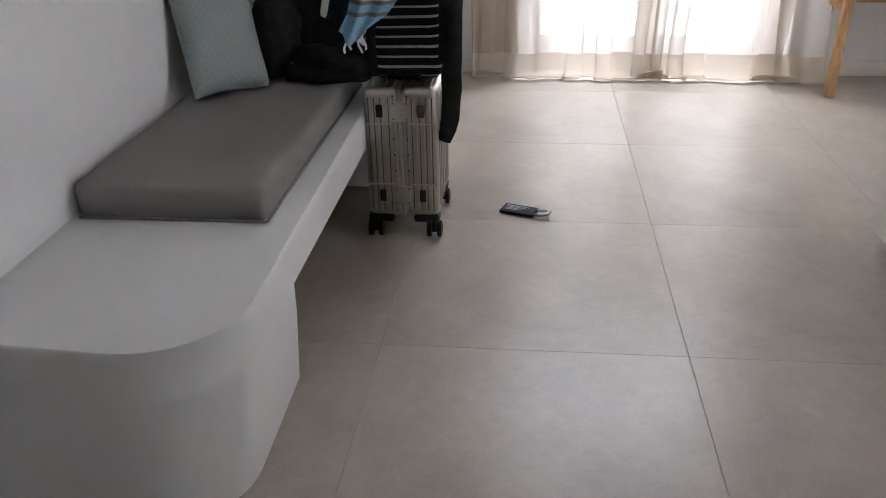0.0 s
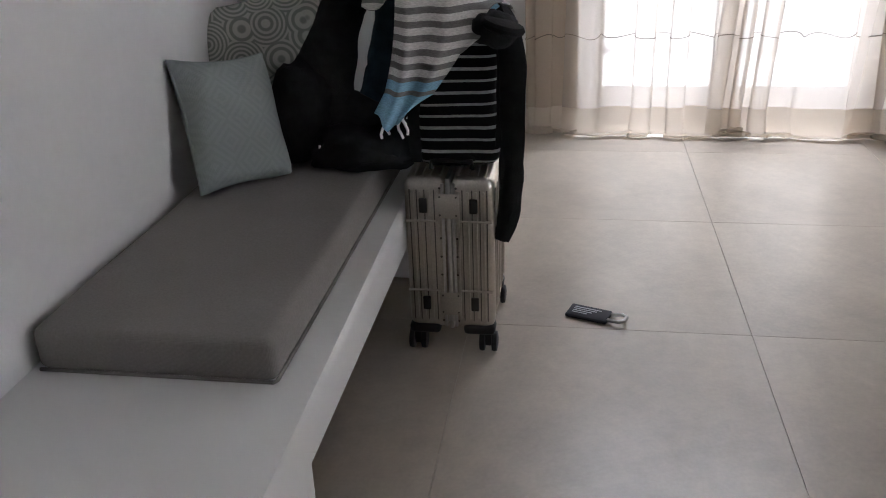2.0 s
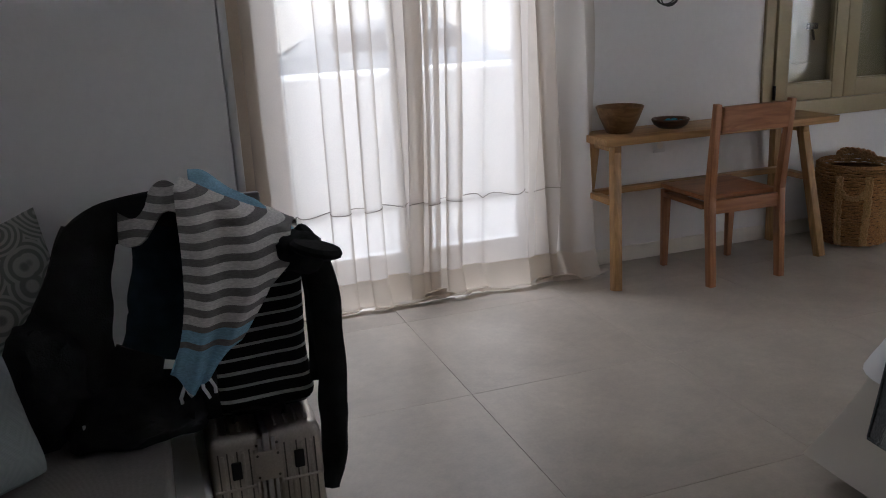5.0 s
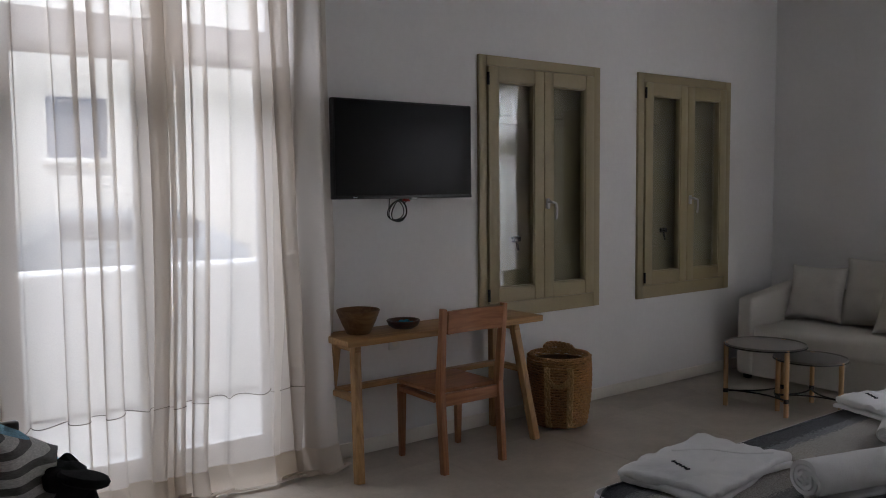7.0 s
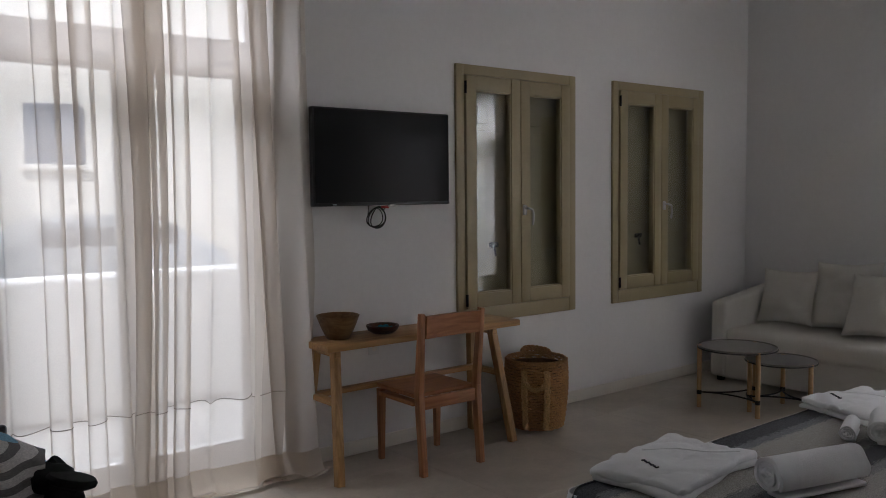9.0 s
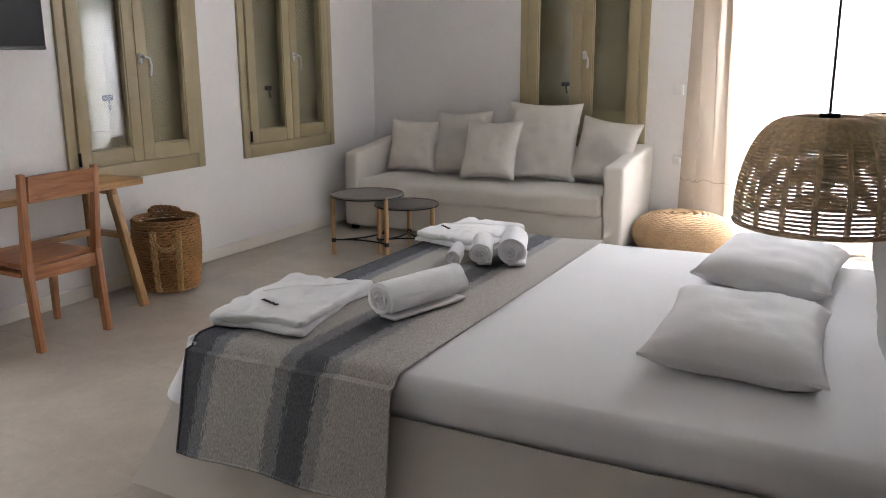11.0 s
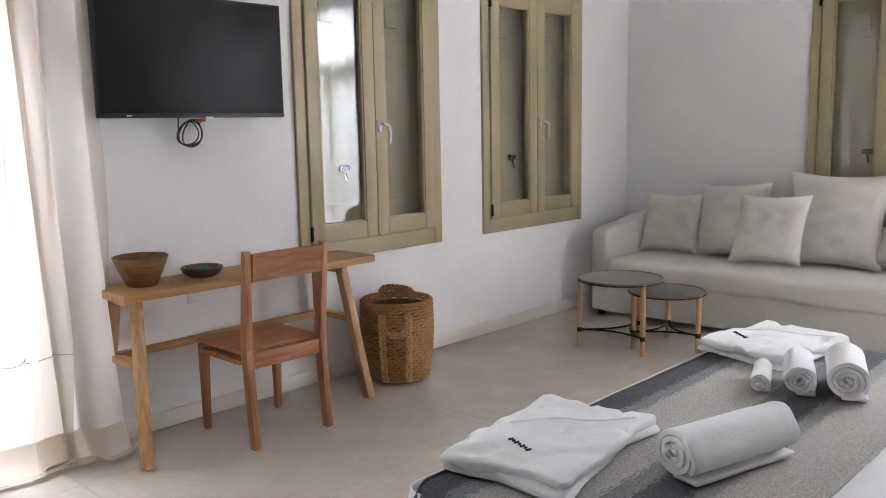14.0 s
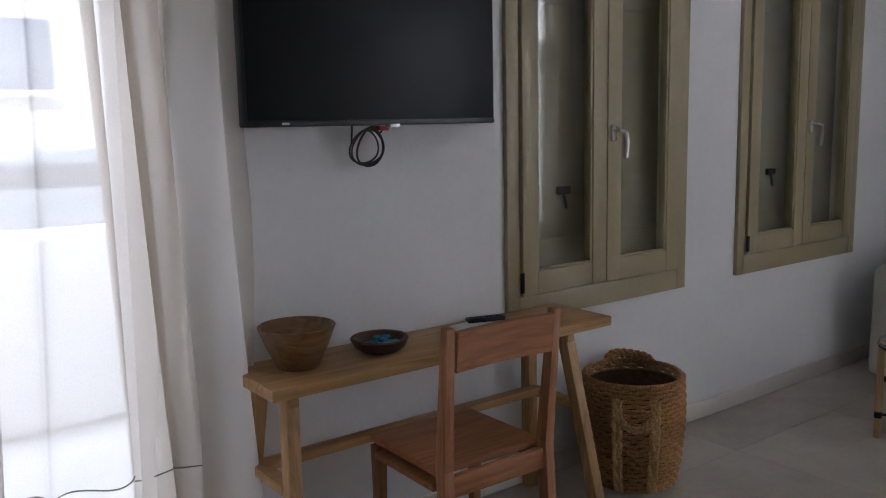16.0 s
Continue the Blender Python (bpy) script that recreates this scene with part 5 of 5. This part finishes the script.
# ---- bed ----
def bed():
    ob = thing("bed", "wide low bed with a linen valance", "bed")
    X0, X1, Y0, Y1 = 1.60, 3.56, 0.42, 2.615

    def skirt(u, v):
        per = [(X0 - 0.02, Y0), (X0 - 0.02, Y1 + 0.02), (X1 + 0.02, Y1 + 0.02), (X1 + 0.02, Y0)]
        s = u * 3
        i = min(2, int(s))
        p = Vector((*per[i], 0)).lerp(Vector((*per[i + 1], 0)), s - i)
        c = Vector(((X0 + X1) / 2, (Y0 + Y1) / 2, 0))
        d = p - c
        flare = 0.135 * (1 - v) ** 1.3
        d.x += math.copysign(flare, d.x) * (abs(d.x) > 0.9)
        d.y += flare * (d.y > 1.0)
        q = c + d
        q.z = 0.09 + 0.36 * v + 0.02 * math.sin(u * 16) * (1 - v)
        return q + Vector((0.012, 0.012, 0)) * noise.noise(Vector((q.x * 5, q.y * 5, v))) * (1 - v * 0.5)

    part("valance", sheet_mesh(skirt, 120, 12, 0.006), VALANCE, ob, "beige linen valance round the bed base")
    part("base", box(X0 + 0.02, X1 - 0.02, Y0, Y1 - 0.02, 0.16, 0.435, 0.01), VALANCE, ob)
    b = box(X0, X1, Y0, Y1, 0.425, 0.568, 0.045, 5)
    bmesh.ops.subdivide_edges(b, edges=[e for e in b.edges if e.calc_length() > 0.2], cuts=22, use_grid_fill=True)
    for v in b.verts:
        v.co += Vector((0.4, 0.4, 1)) * noise.noise(v.co * 3.5) * 0.006
    part("mattress", b, SHEET, ob, "mattress under a fitted white sheet")

    def overhang(u, v):
        side, foot = 0.055, X1 - X0 + 0.04
        d = u * (side + foot)
        e = 0.012 + 0.075 * (1 - v) ** 1.4 + 0.012 * noise.noise(Vector((d * 5, v * 2, 3))) * (1 - v)
        z = 0.365 + 0.19 * v + 0.012 * math.sin(d * 9) * (1 - v)
        if d < side - 0.05:
            return Vector((X0 - e, Y1 + 0.012 - (side - d), z))
        if d < side + 0.05:
            a = (d - side + 0.05) / 0.10 * math.pi / 2
            return Vector((X0 + 0.04 - (0.04 + e) * math.cos(a), Y1 - 0.03 + (0.04 + e) * math.sin(a), z))
        return Vector((X0 + d - side, Y1 + 0.01 + e, z))

    part("hanging_sheet", sheet_mesh(overhang, 120, 12, 0.004), SHEET, ob, "white top sheet hanging over the bed's foot")
    for x in (X0 + 0.07, X1 - 0.07):
        for y in (Y0 + 0.1, Y1 - 0.06):
            part("leg", box(x - 0.03, x + 0.03, y - 0.03, y + 0.03, 0, 0.17, 0.006), OAK_V, ob)


bed()


def runner():
    X0, X1, top = 1.592, 3.568, 0.5745

    def f(u, v):
        y = 1.82 + 0.765 * v
        L1, L2, L3 = 0.31, X1 - X0, 0.31
        s = u * (L1 + L2 + L3)
        hang = 0.0
        if s < L1:
            hang = 1 - s / L1
            x, z = X0 - 0.030 - 0.115 * hang, top - 0.02 - (L1 - s)
        elif s < L1 + L2:
            x, z = X0 + (s - L1), top
            e = min(s - L1, L1 + L2 - s)
            if e < 0.045:
                z = top - 0.045 + math.sqrt(max(0, 0.045 ** 2 - (0.045 - e) ** 2))
                x += (-1 if s - L1 < 1 else 1) * 0.010
        else:
            x, z = X1 + 0.014, top - 0.02 - (s - L1 - L2)
        p = Vector((x, y - 0.045 * hang, z))
        p += Vector((0.008, 0.0, 0.004)) * noise.noise(p * 6) + Vector((-0.006 * hang * (1 + math.sin(y * 16)), 0, 0))
        if L1 < s < L1 + L2:
            p.z = max(p.z, top - 0.001)if min(s - L1, L1 + L2 - s) > 0.045 else p.z
        return p

    ob = thing("bed_runner", "grey and beige striped woven runner across the bed", "bed runner")
    part("cloth", sheet_mesh(f, 150, 50, 0.006), RUNNER, ob)
    for v in (0.0, 1.0):
        part("hem", tube([f(i / 150, v) + Vector((0, 0, 0.001)) for i in range(151)], 0.0045, 6), RUNNER, ob)
    for u in (0.0, 1.0):
        part("fringed_edge", tube([f(u, i / 50) for i in range(51)], 0.005, 6), RUNNER, ob)


runner()


def folded_robe(label, m, w, d, h, seed):
    ob = thing("folded_bathrobe", label, "bathrobe", m, "folded bathrobes")

    def layer(z0, z1, dx, dy, s):
        b = box(-w / 2 + dx, w / 2 - dx * 0.5, -d / 2 + dy, d / 2, z0, z1, min(0.011, (z1 - z0) * 0.45), 3)
        bmesh.ops.subdivide_edges(b, edges=[e for e in b.edges if e.calc_length() > 0.1], cuts=24, use_grid_fill=True)
        for v in b.verts:
            k = 0.5 if v.co.z < 0.012 else 1.0
            edge = max(abs(v.co.x) / (w / 2), abs(v.co.y) / (d / 2))
            crease = abs(noise.noise(Vector((v.co.x * 5 + v.co.y * 9, v.co.y * 3 - v.co.x * 4, s * 1.3))))
            v.co += Vector((noise.noise(v.co * 6 + Vector((s, 0, 0))) * 0.038, noise.noise(v.co * 5 + Vector((0, s, 0))) * 0.038, k * (0.014 * noise.noise(v.co * 6 + Vector((0, 0, s))) - 0.012 * max(0.0, 0.12 - crease) / 0.12 * (1.0 if v.co.z > z0 + 0.01 else 0.0) + 0.004 * noise.noise(v.co * 22 + Vector((0, 0, s))))))
            v.co.z -= 0.007 * max(0.0, edge - 0.7) / 0.3 * k
            v.co.z = max(v.co.z, 0.001)
        return b

    part("lower_fold", layer(0.0, h * 0.5, 0.0, 0.0, seed), WAFFLE, ob)
    part("upper_fold", layer(h * 0.48, h, 0.008, 0.006, seed + 3), WAFFLE, ob)
    part("belt", ribbon([(-w * 0.05, d * 0.35, h + 0.004), (w * 0.1, d * 0.1, h + 0.007), (w * 0.18, -d * 0.2, h + 0.006), (w * 0.34, -d * 0.42, h + 0.002)], 0.010, 0.004, seed, up=(0, 0, 1)), WAFFLE, ob)
    return ob


def embroidery(parent, m, h):
    for k, (x, l) in enumerate(((0, 0.024), (0.017, 0.014), (0.034, 0.022), (0.051, 0.013), (0.068, 0.023), (0.085, 0.014), (0.102, 0.022))):
        o = part("embroidered_mark", box(x * 0.8, x * 0.8 + 0.003, -l * 0.32, l * 0.32, h + 0.004, h + 0.0085), INK, parent, "dark embroidered mark", smooth=False)
        o.matrix_local = m


_r = folded_robe("white folded waffle bathrobe on the bed runner", pose(1.975, 2.455, 0.581, 0, 0, 8), 0.56, 0.34, 0.058, 2)
embroidery(_r, pose(-0.19, -0.03, 0.012, 0, 0, 62), 0.052)
_r = folded_robe("white folded waffle bathrobe at the bed's far side", pose(3.31, 2.41, 0.581, 0, 0, -12), 0.44, 0.36, 0.055, 6)
embroidery(_r, pose(-0.15, 0.02, 0.012, 0, 0, 62), 0.049)


def rolled_towel(label, m, r, L, seed):
    """Rolled along its own x, lying on z = 0; the spiral shows at both ends."""
    ob = thing("rolled_towel", label, "towel", m, "rolled towels")
    turns, n, b = 3.6, 110, bmesh.new()

    def spiral(k):
        a = k / n * turns * math.tau
        rr = r * (0.14 + 0.86 * k / n)
        return a, rr

    rows = []
    t = r * 0.86 / turns * 0.80
    for k in range(n + 1):
        a, rr = spiral(k)
        wob = 1 + 0.05 * noise.noise(Vector((math.cos(a) * 1.5, math.sin(a) * 1.5, seed)))
        row = []
        for j in range(9):
            x = (j / 8 - 0.5) * L + (0.010 * noise.noise(Vector((a, 0, seed))) if j in (0, 8) else 0)
            sag = 1 + 0.04 * noise.noise(Vector((x * 9, a * 0.7, seed)))
            y, z = rr * wob * sag * math.cos(a), rr * wob * sag * math.sin(a) * 0.94
            row.append(b.verts.new((x, y, max(z + r * 0.97, 0.002))))
        rows.append(row)
    for a, c in zip(rows, rows[1:]):
        for j in range(8):
            b.faces.new((a[j], c[j], c[j + 1], a[j + 1]))
    bmesh.ops.recalc_face_normals(b, faces=b.faces)
    bmesh.ops.solidify(b, geom=b.faces[:], thickness=t)
    part("roll", b, TERRY, ob)
    part("loose_end", box(-L / 2 + 0.01, L / 2 - 0.01, -r * 0.95, r * 0.2, 0.0, 0.014, 0.006, 3), TERRY, ob)


rolled_towel("large white rolled terry towel on the bed runner", pose(2.185, 2.075, 0.581, 0, 0, -16), 0.068, 0.38, 1)
rolled_towel("white rolled terry towel on the bed", pose(2.985, 2.055, 0.581, 0, 0, 20), 0.066, 0.27, 3)
rolled_towel("smaller white rolled terry towel on the bed", pose(2.93, 2.18, 0.581, 0, 0, 22), 0.052, 0.25, 4)
rolled_towel("smallest white rolled terry towel on the bed", pose(2.865, 2.275, 0.581, 0, 0, 20), 0.033, 0.20, 5)

for _k, (_x, _y, _yaw) in enumerate(((2.27, 0.985, 3), (3.22, 1.0, -3))):
    cushion_thing("bed_pillow", "plump white cotton pillow lying on the bed", pose(_x, _y, 0.628, 3, 0, _yaw), 0.72, 0.50, 0.15, SHEET, 20 + _k, "pillows on the bed", "pillow", False, 0.01)
for _k, _x in enumerate((2.0, 3.1)):
    _m = Matrix.Translation((_x, 0.475, 0.90)) @ pose(0, 0, 0, 80, 0, 0)
    cushion_thing("back_cushion", "large white linen cushion standing at the bed's head", _m, 1.06, 0.68, 0.30, SHEET, 30 + _k, "cushions at the bed's head", "cushion", False, 0.014)


def nightstand():
    ob = thing("nightstand", "low oak stool serving as nightstand", "nightstand", pose(1.24, 0.60, 0))
    part("top", box(-0.19, 0.19, -0.19, 0.19, 0.42, 0.455, 0.008), OAK, ob)
    for x in (-0.15, 0.15):
        for y in (-0.15, 0.15):
            part("leg", bar((x * 1.1, y * 1.1, 0), (x, y, 0.421), 0.034, 0.034), OAK_V, ob)


nightstand()


def pendant(label, x, y, zb, R, Hs):
    ob = thing("pendant_lamp", label, "lamp", pose(x, y, zb), "rattan pendant lamps")
    prof = lambda k: R * math.cos(k * 1.32) ** 0.72 if k > 0.12 else R * (0.985 + 0.1 * k)
    b = bmesh.new()
    N = 40
    for i in range(N + 1):
        k = i / N
        r, z = prof(k), Hs * math.sin(k * math.pi / 2)
        n = 72
        tube([((r + 0.0022 * math.sin(j * math.pi + i * math.pi)) * math.cos(j / n * math.tau), (r + 0.0022 * math.sin(j * math.pi + i * math.pi)) * math.sin(j / n * math.tau), z) for j in range(n)], 0.0031, 5, True, bm=b)
    weave_ob = part("rattan_weave", b, RATTAN, ob)
    for j in range(18):
        a = j / 18 * math.tau
        bb = bmesh.new()
        for da in (-0.022, 0.0, 0.022):
            tube([(prof(k / 16) * math.cos(a + da), prof(k / 16) * math.sin(a + da), Hs * math.sin(k / 16 * math.pi / 2)) for k in range(17)], 0.0034, 5, bm=bb)
        part("rib", bb, RATTAN, ob)
    part("rim", tube([(R * 0.99 * math.cos(j / 72 * math.tau), R * 0.99 * math.sin(j / 72 * math.tau), -0.003) for j in range(72)], 0.006, 8, True), RATTAN, ob)
    part("lamp_holder", lathe([(0.0, Hs + 0.01), (0.02, Hs + 0.008), (0.022, Hs - 0.05), (0.016, Hs - 0.07), (0.0, Hs - 0.07)], 16), IRON, ob)
    part("bulb", lathe([(0.0, Hs - 0.15), (0.02, Hs - 0.145), (0.03, Hs - 0.12), (0.024, Hs - 0.09), (0.013, Hs - 0.072), (0.0, Hs - 0.07)], 20), WHITEPLASTIC, ob, "unlit white bulb")
    part("cord", tube([(0, 0, Hs), (0, 0, H - zb - 0.02)], 0.003, 6), IRON, ob)
    part("ceiling_rose", lathe([(0.0, H - zb - 0.03), (0.05, H - zb - 0.03), (0.05, H - zb - 0.001), (0.0, H - zb - 0.001)], 24), IRON, ob)


pendant("domed natural rattan pendant lamp beside the bed", 1.60, 0.762, 1.112, 0.175, 0.218)
pendant("domed natural rattan pendant lamp at the bed's far side", 3.95, 0.66, 0.97, 0.175, 0.218)


# ---- floor tiles ----
def floor_tiles():
    floor = thing("floor", "large beige stone-look porcelain floor tiles", "floor", kind="structure")
    ux, uy, g = 0.832, 0.844, 0.0013
    me = {}
    for i in range(-3, 7):
        for j in range(-5, 4):
            x0, x1 = 0.757 + i * ux + g / 2, 0.757 + (i + 1) * ux - g / 2
            y0, y1 = 2.865 + j * uy + g / 2, 2.865 + (j + 1) * uy - g / 2
            x0, x1, y0, y1 = max(x0, -1.99), min(x1, 6.73), max(y0, -2.05), min(y1, 5.245)
            if x1 - x0 < 0.02 or y1 - y0 < 0.02:
                continue
            key = (round(x1 - x0, 3), round(y1 - y0, 3))
            if key not in me:
                me[key] = mesh_of(box(0, x1 - x0, 0, y1 - y0, -0.0055, 0.0, 0.0006, 1), TILE, False, "tile")
            o = new("tile", me[key])
            o.parent = floor
            o.matrix_local = pose(x0, y0, 0)


floor_tiles()
